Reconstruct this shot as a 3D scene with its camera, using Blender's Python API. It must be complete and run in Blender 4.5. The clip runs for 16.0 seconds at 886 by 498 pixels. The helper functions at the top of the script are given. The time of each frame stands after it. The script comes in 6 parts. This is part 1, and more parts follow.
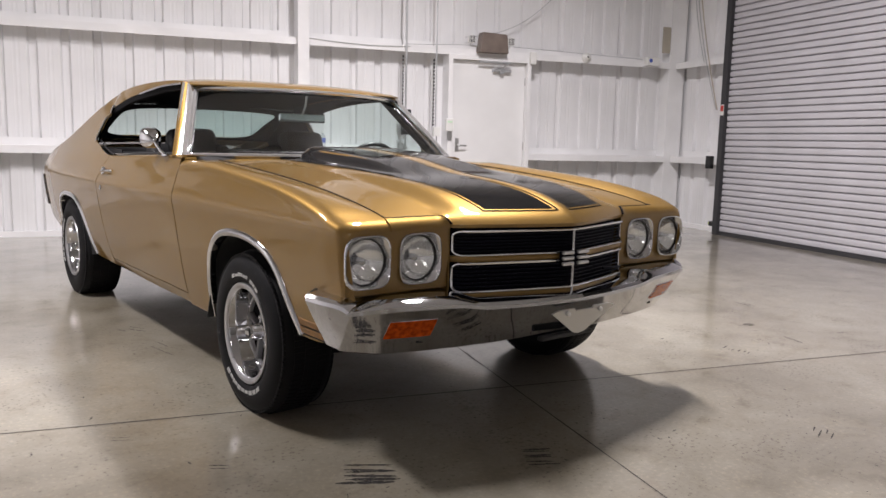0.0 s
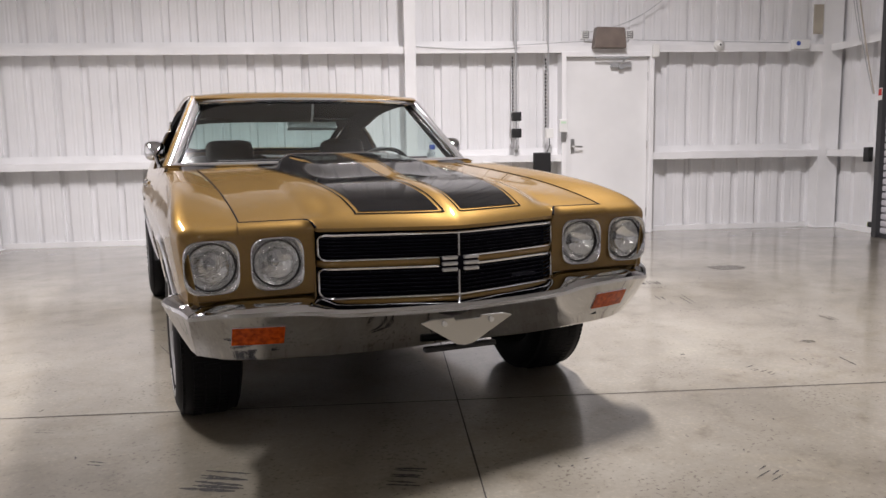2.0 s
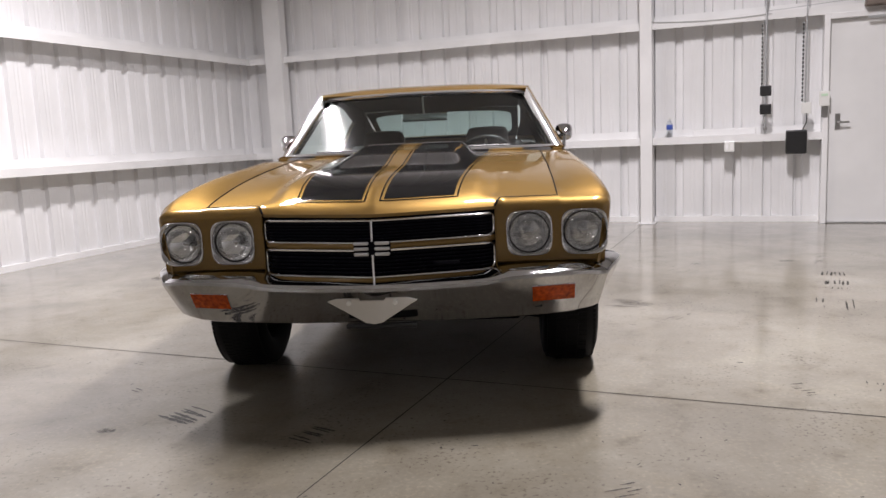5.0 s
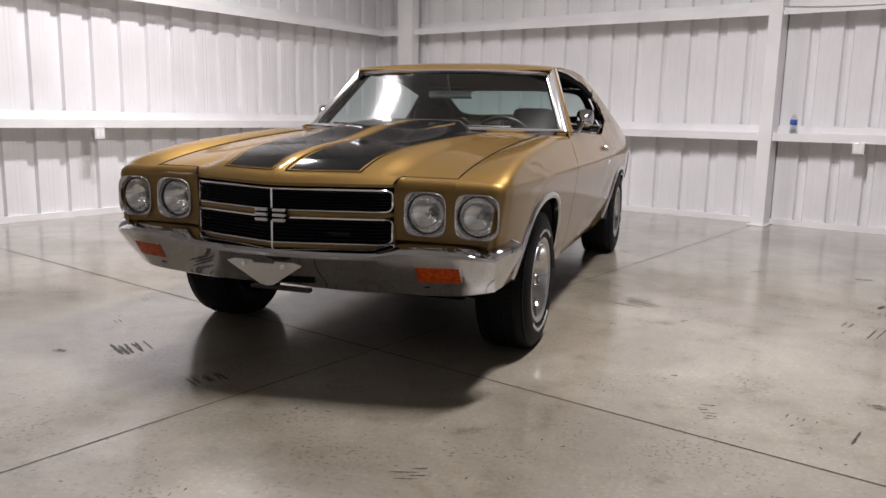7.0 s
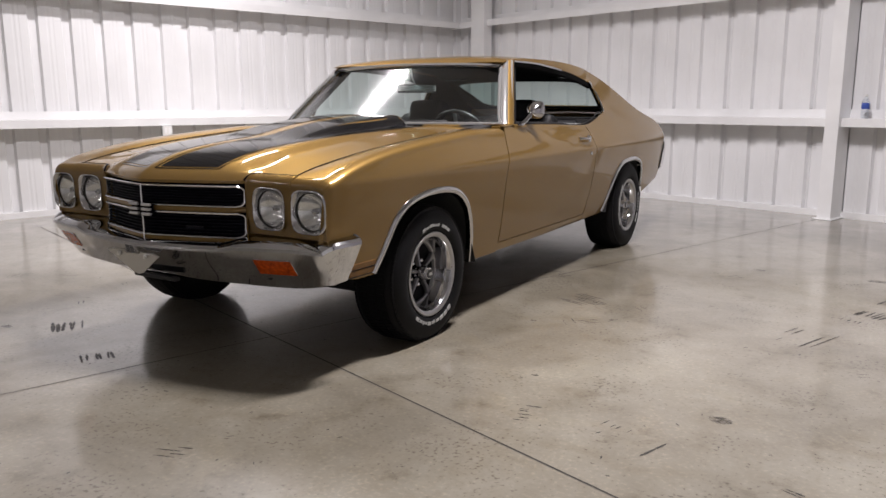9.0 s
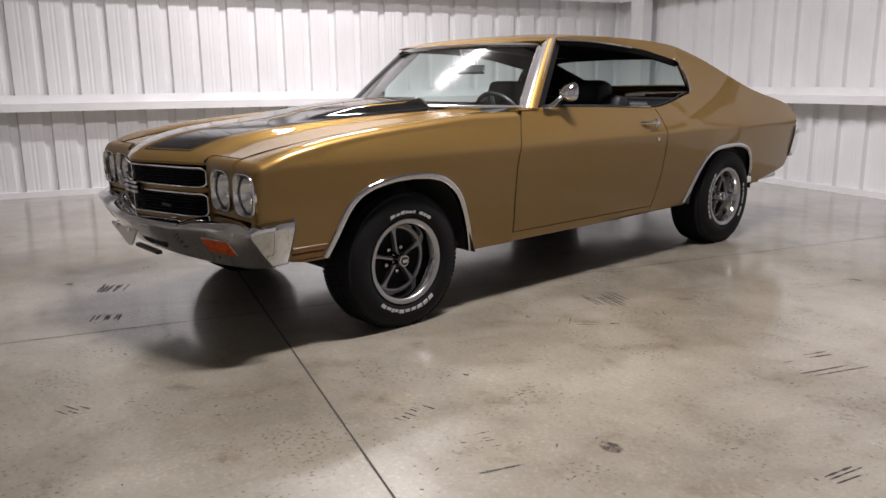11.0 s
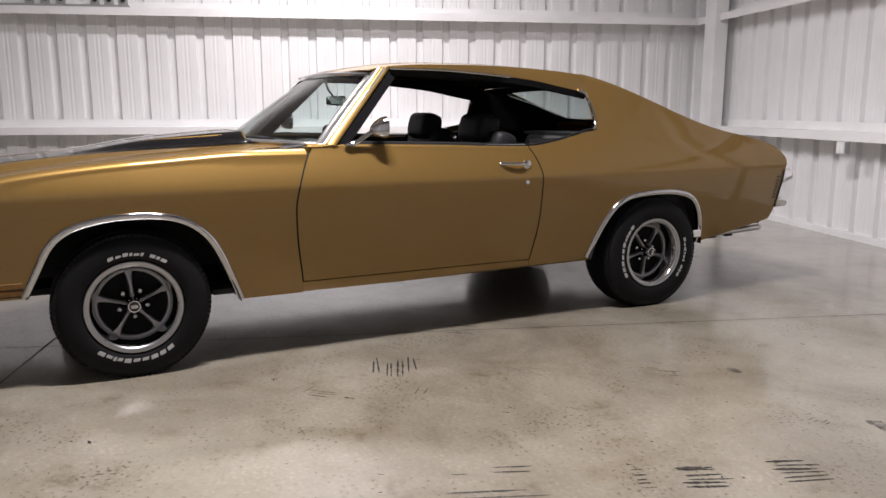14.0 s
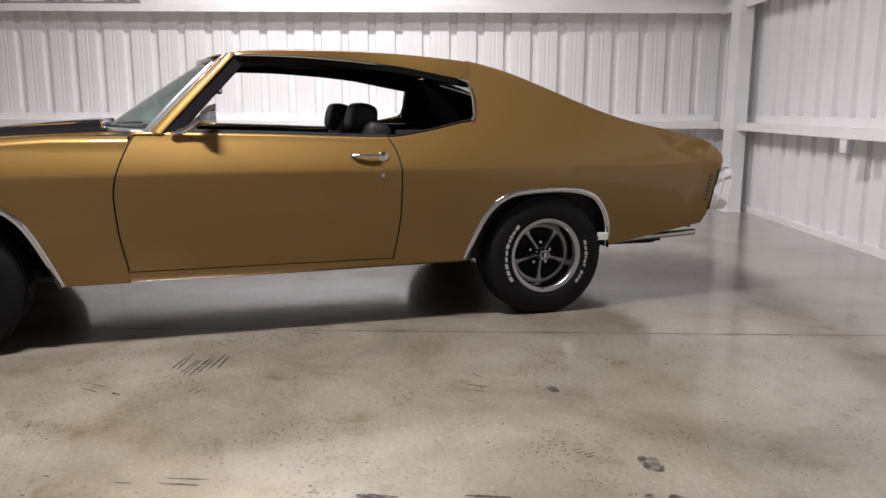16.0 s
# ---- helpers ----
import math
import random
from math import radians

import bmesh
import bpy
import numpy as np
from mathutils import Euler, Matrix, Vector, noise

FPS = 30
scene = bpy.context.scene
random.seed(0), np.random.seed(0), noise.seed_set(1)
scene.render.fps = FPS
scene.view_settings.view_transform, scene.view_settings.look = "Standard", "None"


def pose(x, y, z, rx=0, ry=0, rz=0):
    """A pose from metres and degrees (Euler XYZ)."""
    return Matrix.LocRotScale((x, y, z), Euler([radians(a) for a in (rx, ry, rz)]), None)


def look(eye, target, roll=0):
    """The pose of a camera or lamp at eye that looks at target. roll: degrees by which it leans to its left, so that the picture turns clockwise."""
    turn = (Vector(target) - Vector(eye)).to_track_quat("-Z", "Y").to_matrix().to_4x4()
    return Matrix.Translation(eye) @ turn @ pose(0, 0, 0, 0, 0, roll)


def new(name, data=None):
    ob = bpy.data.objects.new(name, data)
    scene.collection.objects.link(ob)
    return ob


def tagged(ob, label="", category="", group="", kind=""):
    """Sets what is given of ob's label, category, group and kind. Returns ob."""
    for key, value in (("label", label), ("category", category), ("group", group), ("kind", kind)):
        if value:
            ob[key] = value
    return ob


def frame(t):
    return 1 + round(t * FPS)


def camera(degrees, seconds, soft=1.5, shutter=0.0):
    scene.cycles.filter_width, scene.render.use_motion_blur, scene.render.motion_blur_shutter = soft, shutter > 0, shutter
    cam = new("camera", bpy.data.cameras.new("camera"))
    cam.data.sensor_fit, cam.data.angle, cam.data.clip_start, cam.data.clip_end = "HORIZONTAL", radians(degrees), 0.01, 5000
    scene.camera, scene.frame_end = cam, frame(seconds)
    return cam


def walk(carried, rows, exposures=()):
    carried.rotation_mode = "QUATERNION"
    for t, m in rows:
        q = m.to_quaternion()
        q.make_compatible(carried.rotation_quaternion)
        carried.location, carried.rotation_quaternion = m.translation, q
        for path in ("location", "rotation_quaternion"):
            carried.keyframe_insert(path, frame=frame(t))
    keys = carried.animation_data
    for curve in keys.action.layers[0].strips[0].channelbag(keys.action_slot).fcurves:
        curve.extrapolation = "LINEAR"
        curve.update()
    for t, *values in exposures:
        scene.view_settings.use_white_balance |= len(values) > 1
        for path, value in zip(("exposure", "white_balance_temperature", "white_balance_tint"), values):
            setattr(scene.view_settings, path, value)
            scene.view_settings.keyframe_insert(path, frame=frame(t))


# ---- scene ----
cam = camera(59.7, 16.0)
PATH = [
    (0, (-2.1, -2.813, 1.076), (-0.88, -1.252, 0.802), 1.3),
    (0.5, (-1.805, -2.917, 1.07), (-0.613, -1.334, 0.797), 1.6),
    (1, (-1.564, -2.994, 1.068), (-0.437, -1.363, 0.803), 0.4),
    (1.5, (-1.266, -3.133, 1.071), (-0.333, -1.383, 0.811), -0.8),
    (2, (-1.032, -3.264, 1.054), (-0.276, -1.43, 0.794), -1.0),
    (2.5, (-0.787, -3.392, 1.064), (-0.228, -1.49, 0.804), -1.3),
    (3, (-0.587, -3.547, 1.071), (-0.2, -1.605, 0.793), -1.0),
    (3.5, (-0.318, -3.584, 1.059), (-0.052, -1.622, 0.772), -0.2),
    (4, (-0.021, -3.641, 1.061), (0.118, -1.667, 0.773), -0.9),
    (4.2, (0.079, -3.681, 1.055), (0.157, -1.704, 0.766), -1.4),
    (6.3, (1.249, -3.663, 1.074), (0.742, -1.755, 0.758), -0.6),
    (6.5, (1.365, -3.641, 1.065), (0.817, -1.747, 0.731), 0.1),
    (7, (1.621, -3.498, 1.065), (0.969, -1.638, 0.723), 1.2),
    (7.5, (1.894, -3.374, 1.06), (1.152, -1.547, 0.727), -0.4),
    (8, (2.209, -3.273, 1.086), (1.355, -1.499, 0.738), -0.2),
    (8.2, (2.318, -3.227, 1.092), (1.434, -1.469, 0.733), 0.1),
    (10.3, (3.424, -2.517, 1.129), (2.118, -1.051, 0.748), -0.4),
    (10.5, (3.476, -2.429, 1.131), (2.132, -1.002, 0.737), 0.0),
    (11, (3.622, -2.157, 1.126), (2.147, -0.875, 0.702), -0.6),
    (11.5, (3.765, -1.881, 1.133), (2.173, -0.746, 0.711), -0.4),
    (12, (3.818, -1.563, 1.133), (2.182, -0.492, 0.717), -0.1),
    (12.5, (3.925, -1.234, 1.137), (2.254, -0.2, 0.765), -1.2),
    (13, (4.096, -0.904, 1.141), (2.382, 0.059, 0.772), -1.2),
    (13.5, (4.233, -0.552, 1.129), (2.487, 0.351, 0.754), -0.4),
    (14, (4.35, -0.215, 1.154), (2.58, 0.645, 0.795), -0.0),
    (14.5, (4.53, 0.106, 1.145), (2.732, 0.906, 0.791), 0.0),
    (15, (4.587, 0.426, 1.12), (2.769, 1.176, 0.757), 0.7),
    (15.5, (4.589, 0.763, 1.138), (2.746, 1.45, 0.775), 1.0),
    (16, (4.622, 1.124, 1.105), (2.741, 1.698, 0.743), 0.2),
]
walk(cam, [(t, look(eye, target, roll)) for t, eye, target, roll in PATH], [(0.0, 0.17), (2.5, 0.12), (4.0, 0.0), (6.5, -0.27), (11.0, -0.25), (13.0, -0.21), (16.0, -0.17)])

# ---- light ----
world = bpy.data.worlds.new("world")
scene.world = world
world.use_nodes = True
world.node_tree.nodes["Background"].inputs[0].default_value = (0.9, 0.95, 1.0, 1)
world.node_tree.nodes["Background"].inputs[1].default_value = 0.0

ANGLE = -16.8
ROOM = pose(0, 0, 0, 0, 0, ANGLE)
CEIL = 6.2


def lamp(name, u, v, z, watts, along=1.2, across=0.25, turn=0):
    d = bpy.data.lights.new(name, "AREA")
    d.shape, d.size, d.size_y, d.energy, d.color = "RECTANGLE", across, along, watts, (1.0, 0.94, 0.965)
    d.spread = radians(160)
    ob = new(name, d)
    ob.matrix_world = ROOM @ pose(u, v, z, 0, 0, turn)
    return ob


# First two placed from shadows; last four only add fill light at the front.
LAMPS = [(-2.65, 1.2, 4.0, 175, 1.2), (1.35, 1.15, 4.8, 350, 1.2), (-3.4, -7.0, 4.8, 30, 2.4), (1.7, -8.0, 4.8, 30, 2.4), (-3.4, -15.0, 4.8, 150, 2.4), (1.7, -15.0, 4.8, 150, 2.4)]
for u, v, z, w, long in LAMPS:
    lamp("strip_or_fill_lamp", u, v, z - 0.09, w, long)


# ---- helpers for meshes ----
def thicken(bm, d):
    """Give an open sheet an inner skin and rims, d behind its faces."""
    bm.normal_update()
    back = {v: bm.verts.new(v.co - v.normal * d) for v in bm.verts[:]}
    rims = [e for e in bm.edges if len(e.link_faces) == 1]
    for f in bm.faces[:]:
        bm.faces.new([back[v] for v in reversed(f.verts)])
    for e in rims:
        l = e.link_loops[0]
        a, b = l.vert, l.link_loop_next.vert
        bm.faces.new((b, a, back[a], back[b]))


def part(name, bm, material, parent=None, label="", smooth=False, angle=40, solid=0.0, bevel=0.0):
    if solid:
        thicken(bm, solid)
    me = bpy.data.meshes.new(name)
    bm.to_mesh(me)
    bm.free()
    me.materials.append(material)
    ob = new(name, me)
    ob.parent = parent
    if smooth:
        me.polygons.foreach_set("use_smooth", [True] * len(me.polygons))
        me.set_sharp_from_angle(angle=radians(angle))
    if bevel:
        m = ob.modifiers.new("edge", "BEVEL")
        m.width, m.segments, m.limit_method, m.angle_limit = bevel, 2, "ANGLE", radians(50)
    if label:
        ob["label"] = label
    return ob


def thing(name, label, category, m=None, group="", kind=""):
    ob = new(name)
    ob.empty_display_size = 0.1
    if m is not None:
        ob.matrix_world = m
    return tagged(ob, label, category, group, kind)


def box(bm, x0, x1, y0, y1, z0, z1, m=None):
    vs = [bm.verts.new((x, y, z)) for z in (z0, z1) for y in (y0, y1) for x in (x0, x1)]
    for f in ((0, 2, 3, 1), (4, 5, 7, 6), (0, 1, 5, 4), (2, 6, 7, 3), (0, 4, 6, 2), (1, 3, 7, 5)):
        bm.faces.new([vs[i] for i in f])
    if m is not None:
        for v in vs:
            v.co = m @ v.co
    return vs


def boxes(*args):
    bm = bmesh.new()
    for a in args:
        box(bm, *a)
    return bm


def grid(rows, flip=False, close_u=False, close_v=False):
    """A quad mesh through rows of points."""
    bm = bmesh.new()
    vs = [[bm.verts.new(p) for p in r] for r in rows]
    n, k = len(vs), len(vs[0])
    for i in range(n if close_u else n - 1):
        for j in range(k if close_v else k - 1):
            a, b, c, d = vs[i][j], vs[i][(j + 1) % k], vs[(i + 1) % n][(j + 1) % k], vs[(i + 1) % n][j]
            q = [a, d, c, b] if flip else [a, b, c, d]
            bm.faces.new(q)
    return bm


def prism(profile, axis, a, b):
    """A closed outline of 2-D points pushed along an axis from a to b."""
    def at(p, w):
        return {"x": (w, p[0], p[1]), "y": (p[0], w, p[1]), "z": (p[0], p[1], w)}[axis]
    bm = bmesh.new()
    lo = [bm.verts.new(at(p, a)) for p in profile]
    hi = [bm.verts.new(at(p, b)) for p in profile]
    n = len(profile)
    for i in range(n):
        bm.faces.new((lo[i], lo[(i + 1) % n], hi[(i + 1) % n], hi[i]))
    bm.faces.new(lo[::-1])
    bm.faces.new(hi)
    bmesh.ops.recalc_face_normals(bm, faces=bm.faces[:])
    return bm


def lathe(profile, n=48, axis="x"):
    """A profile of (along, radius) turned about an axis."""
    rows = []
    for i in range(n):
        a = 2 * math.pi * i / n
        c, s = math.cos(a), math.sin(a)
        if axis == "x":
            rows.append([(p, r * c, r * s) for p, r in profile])
        elif axis == "y":
            rows.append([(r * c, p, r * s) for p, r in profile])
        else:
            rows.append([(r * c, r * s, p) for p, r in profile])
    bm = grid(rows, close_u=True)
    bmesh.ops.remove_doubles(bm, verts=bm.verts[:], dist=1e-6)
    bmesh.ops.recalc_face_normals(bm, faces=bm.faces[:])
    return bm


def tube(points, r, n=8, closed=False, flat=1.0):
    """A round rod along a line of points."""
    pts = [Vector(p) for p in points]
    k = len(pts)
    rows = []
    side = None
    for i, p in enumerate(pts):
        if closed:
            d = pts[(i + 1) % k] - pts[i - 1]
        else:
            d = pts[min(i + 1, k - 1)] - pts[max(i - 1, 0)]
        d.normalize()
        if side is None:
            side = d.orthogonal().normalized()
        side = (side - d * side.dot(d)).normalized()
        up = d.cross(side)
        rows.append([p + side * (r * math.cos(2 * math.pi * j / n)) + up * (r * flat * math.sin(2 * math.pi * j / n)) for j in range(n)])
    bm = grid(rows, close_u=closed, close_v=True)
    if not closed:
        for row in (0, k - 1):
            bm.verts.ensure_lookup_table()
            bm.faces.new([bm.verts[row * n + j] for j in (range(n) if row else range(n - 1, -1, -1))])
    bmesh.ops.recalc_face_normals(bm, faces=bm.faces[:])
    return bm


def merged(*bms):
    out = bmesh.new()
    for b in bms:
        me = bpy.data.meshes.new("tmp")
        b.to_mesh(me)
        b.free()
        out.from_mesh(me)
        bpy.data.meshes.remove(me)
    return out


def moved(bm, m):
    bmesh.ops.transform(bm, matrix=m, verts=bm.verts[:])
    if m.determinant() < 0:
        bmesh.ops.reverse_faces(bm, faces=bm.faces[:])
    return bm


def curve1(table):
    """A smooth function through a table of (x, y), with no overshoot."""
    xs = np.array([p[0] for p in table], float)
    ys = np.array([p[1] for p in table], float)
    h, d = np.diff(xs), np.diff(ys) / np.diff(xs)
    m = np.zeros(len(xs))
    m[0], m[-1] = d[0], d[-1]
    for i in range(1, len(xs) - 1):
        if d[i - 1] * d[i] > 0:
            w1, w2 = 2 * h[i] + h[i - 1], h[i] + 2 * h[i - 1]
            m[i] = (w1 + w2) / (w1 / d[i - 1] + w2 / d[i])

    def f(x):
        x = min(max(x, xs[0]), xs[-1])
        i = int(min(max(np.searchsorted(xs, x) - 1, 0), len(xs) - 2))
        t = (x - xs[i]) / h[i]
        return float((1 + 2 * t) * (1 - t) ** 2 * ys[i] + t * (1 - t) ** 2 * h[i] * m[i] + t * t * (3 - 2 * t) * ys[i + 1] + t * t * (t - 1) * h[i] * m[i + 1])
    return f


def smooth(a, b, x):
    t = min(max((x - a) / (b - a), 0), 1)
    return t * t * (3 - 2 * t)


def lin(a, b, n):
    return [a + (b - a) * i / (n - 1) for i in range(n)]


# ---- materials ----
def material(name, color, rough=0.5, metal=0.0, coat=0.0, bump=0.0, scale=40.0, vary=0.0, vscale=3.0, spec=0.5, rvary=0.0):
    m = bpy.data.materials.new(name)
    m.use_nodes = True
    nt = m.node_tree
    b = nt.nodes["Principled BSDF"]
    b.inputs["Base Color"].default_value = (*color, 1)
    b.inputs["Roughness"].default_value = rough
    b.inputs["Metallic"].default_value = metal
    b.inputs["Specular IOR Level"].default_value = spec
    b.inputs["Coat Weight"].default_value = coat
    b.inputs["Coat Roughness"].default_value = 0.04
    co = nt.nodes.new("ShaderNodeTexCoord")
    if vary or rvary:
        n1 = nt.nodes.new("ShaderNodeTexNoise")
        n1.inputs["Scale"].default_value, n1.inputs["Detail"].default_value = vscale, 8
        nt.links.new(co.outputs["Object"], n1.inputs["Vector"])
    if vary:
        mr = nt.nodes.new("ShaderNodeMapRange")
        mr.inputs[1].default_value, mr.inputs[2].default_value = 0.3, 0.7
        mr.inputs[3].default_value, mr.inputs[4].default_value = 1 - vary, 1 + vary
        nt.links.new(n1.outputs["Fac"], mr.inputs[0])
        mx = nt.nodes.new("ShaderNodeMix")
        mx.data_type, mx.blend_type = "RGBA", "MULTIPLY"
        mx.inputs[0].default_value = 1
        mx.inputs[6].default_value = (*color, 1)
        nt.links.new(mr.outputs[0], mx.inputs[7])
        nt.links.new(mx.outputs[2], b.inputs["Base Color"])
    if rvary:
        m2 = nt.nodes.new("ShaderNodeMapRange")
        m2.inputs[1].default_value, m2.inputs[2].default_value = 0.3, 0.7
        m2.inputs[3].default_value, m2.inputs[4].default_value = rough - rvary, rough + rvary
        nt.links.new(n1.outputs["Fac"], m2.inputs[0])
        nt.links.new(m2.outputs[0], b.inputs["Roughness"])
    if bump:
        n2 = nt.nodes.new("ShaderNodeTexNoise")
        n2.inputs["Scale"].default_value, n2.inputs["Detail"].default_value = scale, 6
        nt.links.new(co.outputs["Object"], n2.inputs["Vector"])
        bp = nt.nodes.new("ShaderNodeBump")
        bp.inputs["Strength"].default_value, bp.inputs["Distance"].default_value = bump, 0.002
        nt.links.new(n2.outputs["Fac"], bp.inputs["Height"])
        nt.links.new(bp.outputs[0], b.inputs["Normal"])
    return m


def glass_material(name, color, rough=0.0):
    """Tinted window glass: clear through, mirror-like at a slant."""
    m = bpy.data.materials.new(name)
    m.use_nodes = True
    nt = m.node_tree
    nt.nodes.remove(nt.nodes["Principled BSDF"])
    out = nt.nodes["Material Output"]
    tr = nt.nodes.new("ShaderNodeBsdfTransparent")
    tr.inputs[0].default_value = (*color, 1)
    gl = nt.nodes.new("ShaderNodeBsdfGlossy")
    gl.inputs["Roughness"].default_value = rough
    lw = nt.nodes.new("ShaderNodeLayerWeight")
    lw.inputs[0].default_value = 0.5
    pw = nt.nodes.new("ShaderNodeMath")
    pw.operation = "POWER"
    pw.inputs[1].default_value = 4.5
    nt.links.new(lw.outputs["Facing"], pw.inputs[0])
    fr = nt.nodes.new("ShaderNodeMapRange")
    fr.inputs[3].default_value, fr.inputs[4].default_value = 0.10, 1.0
    nt.links.new(pw.outputs[0], fr.inputs[0])
    mx = nt.nodes.new("ShaderNodeMixShader")
    nt.links.new(fr.outputs[0], mx.inputs[0])
    nt.links.new(tr.outputs[0], mx.inputs[1])
    nt.links.new(gl.outputs[0], mx.inputs[2])
    nt.links.new(mx.outputs[0], out.inputs[0])
    return m


def concrete_floor():
    m = bpy.data.materials.new("polished_concrete")
    m.use_nodes = True
    nt = m.node_tree
    b = nt.nodes["Principled BSDF"]
    co = nt.nodes.new("ShaderNodeTexCoord")

    def noise_node(scale, detail=8, rough=0.6, dist=0.0):
        n = nt.nodes.new("ShaderNodeTexNoise")
        n.inputs["Scale"].default_value, n.inputs["Detail"].default_value = scale, detail
        n.inputs["Roughness"].default_value, n.inputs["Distortion"].default_value = rough, dist
        nt.links.new(co.outputs["Object"], n.inputs["Vector"])
        return n

    def ramp(src, stops):
        r = nt.nodes.new("ShaderNodeValToRGB")
        while len(r.color_ramp.elements) < len(stops):
            r.color_ramp.elements.new(0.5)
        for e, (p, c) in zip(r.color_ramp.elements, stops):
            e.position, e.color = p, (*c, 1) if len(c) == 3 else c
        nt.links.new(src, r.inputs[0])
        return r

    def mix(kind, fac, a, c):
        x = nt.nodes.new("ShaderNodeMix")
        x.data_type, x.blend_type = "RGBA", kind
        x.inputs[0].default_value = fac
        nt.links.new(a, x.inputs[6])
        nt.links.new(c, x.inputs[7])
        return x.outputs[2]
    big = noise_node(0.9, 6, 0.6, 0.6)
    mid = noise_node(4.2, 10, 0.70, 0.15)
    fine = noise_node(38, 8, 0.75)
    speck = noise_node(46, 3, 0.7)
    wash = noise_node(1.7, 5, 0.55, 1.4)
    base = ramp(big.outputs["Fac"], [(0.3, (0.155, 0.137, 0.105)), (0.5, (0.256, 0.236, 0.194)), (0.7, (0.33, 0.312, 0.264))])
    m1 = ramp(mid.outputs["Fac"], [(0.30, (0.56, 0.51, 0.44)), (0.42, (0.92, 0.90, 0.86)), (0.55, (1.0, 0.99, 0.97)), (0.75, (1.08, 1.07, 1.05))])
    m2 = ramp(fine.outputs["Fac"], [(0.3, (0.90, 0.89, 0.87)), (0.5, (1.0, 1.0, 1.0)), (0.7, (1.05, 1.05, 1.05))])
    m3 = ramp(speck.outputs["Fac"], [(0.27, (0.35, 0.32, 0.28)), (0.34, (1, 1, 1))])
    pits = noise_node(62, 2, 0.5)
    where = noise_node(2.6, 4, 0.6)
    deep = nt.nodes.new("ShaderNodeMath")
    deep.operation = "MULTIPLY_ADD"
    deep.inputs[1].default_value, deep.inputs[2].default_value = 0.55, -0.275
    nt.links.new(where.outputs["Fac"], deep.inputs[0])
    lower = nt.nodes.new("ShaderNodeMath")
    nt.links.new(pits.outputs["Fac"], lower.inputs[0])
    nt.links.new(deep.outputs[0], lower.inputs[1])
    m5 = ramp(lower.outputs[0], [(0.27, (0.44, 0.40, 0.35)), (0.36, (0.96, 0.955, 0.94)), (0.60, (1, 1, 1)), (0.72, (1.22, 1.2, 1.16))])
    c = mix("MULTIPLY", 1, base.outputs[0], m1.outputs[0])
    c = mix("MULTIPLY", 1, c, m2.outputs[0])
    c = mix("MULTIPLY", 0.7, c, m3.outputs[0])
    m4 = ramp(wash.outputs["Fac"], [(0.33, (0.86, 0.83, 0.78)), (0.43, (0.98, 0.97, 0.95)), (0.56, (1.0, 1.0, 1.0)), (0.70, (1.10, 1.085, 1.05))])
    c = mix("MULTIPLY", 1, c, m4.outputs[0])
    c = mix("MULTIPLY", 1, c, m5.outputs[0])
    nt.links.new(c, b.inputs["Base Color"])
    rr = ramp(mid.outputs["Fac"], [(0.3, (0.07, 0.07, 0.07)), (0.7, (0.19, 0.19, 0.19))])
    nt.links.new(rr.outputs[0], b.inputs["Coat Roughness"])
    b.inputs["Coat Weight"].default_value = 1.0
    b.inputs["Roughness"].default_value = 0.36
    b.inputs["Specular IOR Level"].default_value = 0.6
    bp = nt.nodes.new("ShaderNodeBump")
    bp.inputs["Strength"].default_value, bp.inputs["Distance"].default_value = 0.12, 0.002
    nt.links.new(mid.outputs["Fac"], bp.inputs["Height"])
    nt.links.new(bp.outputs[0], b.inputs["Normal"])
    return m


def car_paint():
    m = material("gold_metallic_paint", (0.30, 0.18, 0.05), 0.43, 0.62, 0.85, spec=0.08)
    nt = m.node_tree
    b = nt.nodes["Principled BSDF"]
    co = nt.nodes.new("ShaderNodeTexCoord")
    n = nt.nodes.new("ShaderNodeTexNoise")
    n.inputs["Scale"].default_value, n.inputs["Detail"].default_value = 900, 2
    nt.links.new(co.outputs["Object"], n.inputs["Vector"])
    r = nt.nodes.new("ShaderNodeValToRGB")
    r.color_ramp.elements[0].position, r.color_ramp.elements[0].color = 0.3, (0.182, 0.111, 0.034, 1)
    r.color_ramp.elements[1].position, r.color_ramp.elements[1].color = 0.7, (0.284, 0.174, 0.054, 1)
    nt.links.new(n.outputs["Fac"], r.inputs[0])
    nt.links.new(r.outputs[0], b.inputs["Base Color"])
    b.inputs["Coat Roughness"].default_value = 0.015
    b.inputs["Specular Tint"].default_value = (0.75, 0.60, 0.36, 1)
    w = nt.nodes.new("ShaderNodeTexNoise")                    # slight waviness of old panels
    w.inputs["Scale"].default_value, w.inputs["Detail"].default_value = 3.2, 1
    nt.links.new(co.outputs["Object"], w.inputs["Vector"])
    bp = nt.nodes.new("ShaderNodeBump")
    bp.inputs["Strength"].default_value, bp.inputs["Distance"].default_value = 0.35, 0.006
    nt.links.new(w.outputs["Fac"], bp.inputs["Height"])
    nt.links.new(bp.outputs[0], b.inputs["Normal"])
    nt.links.new(bp.outputs[0], b.inputs["Coat Normal"])
    return m


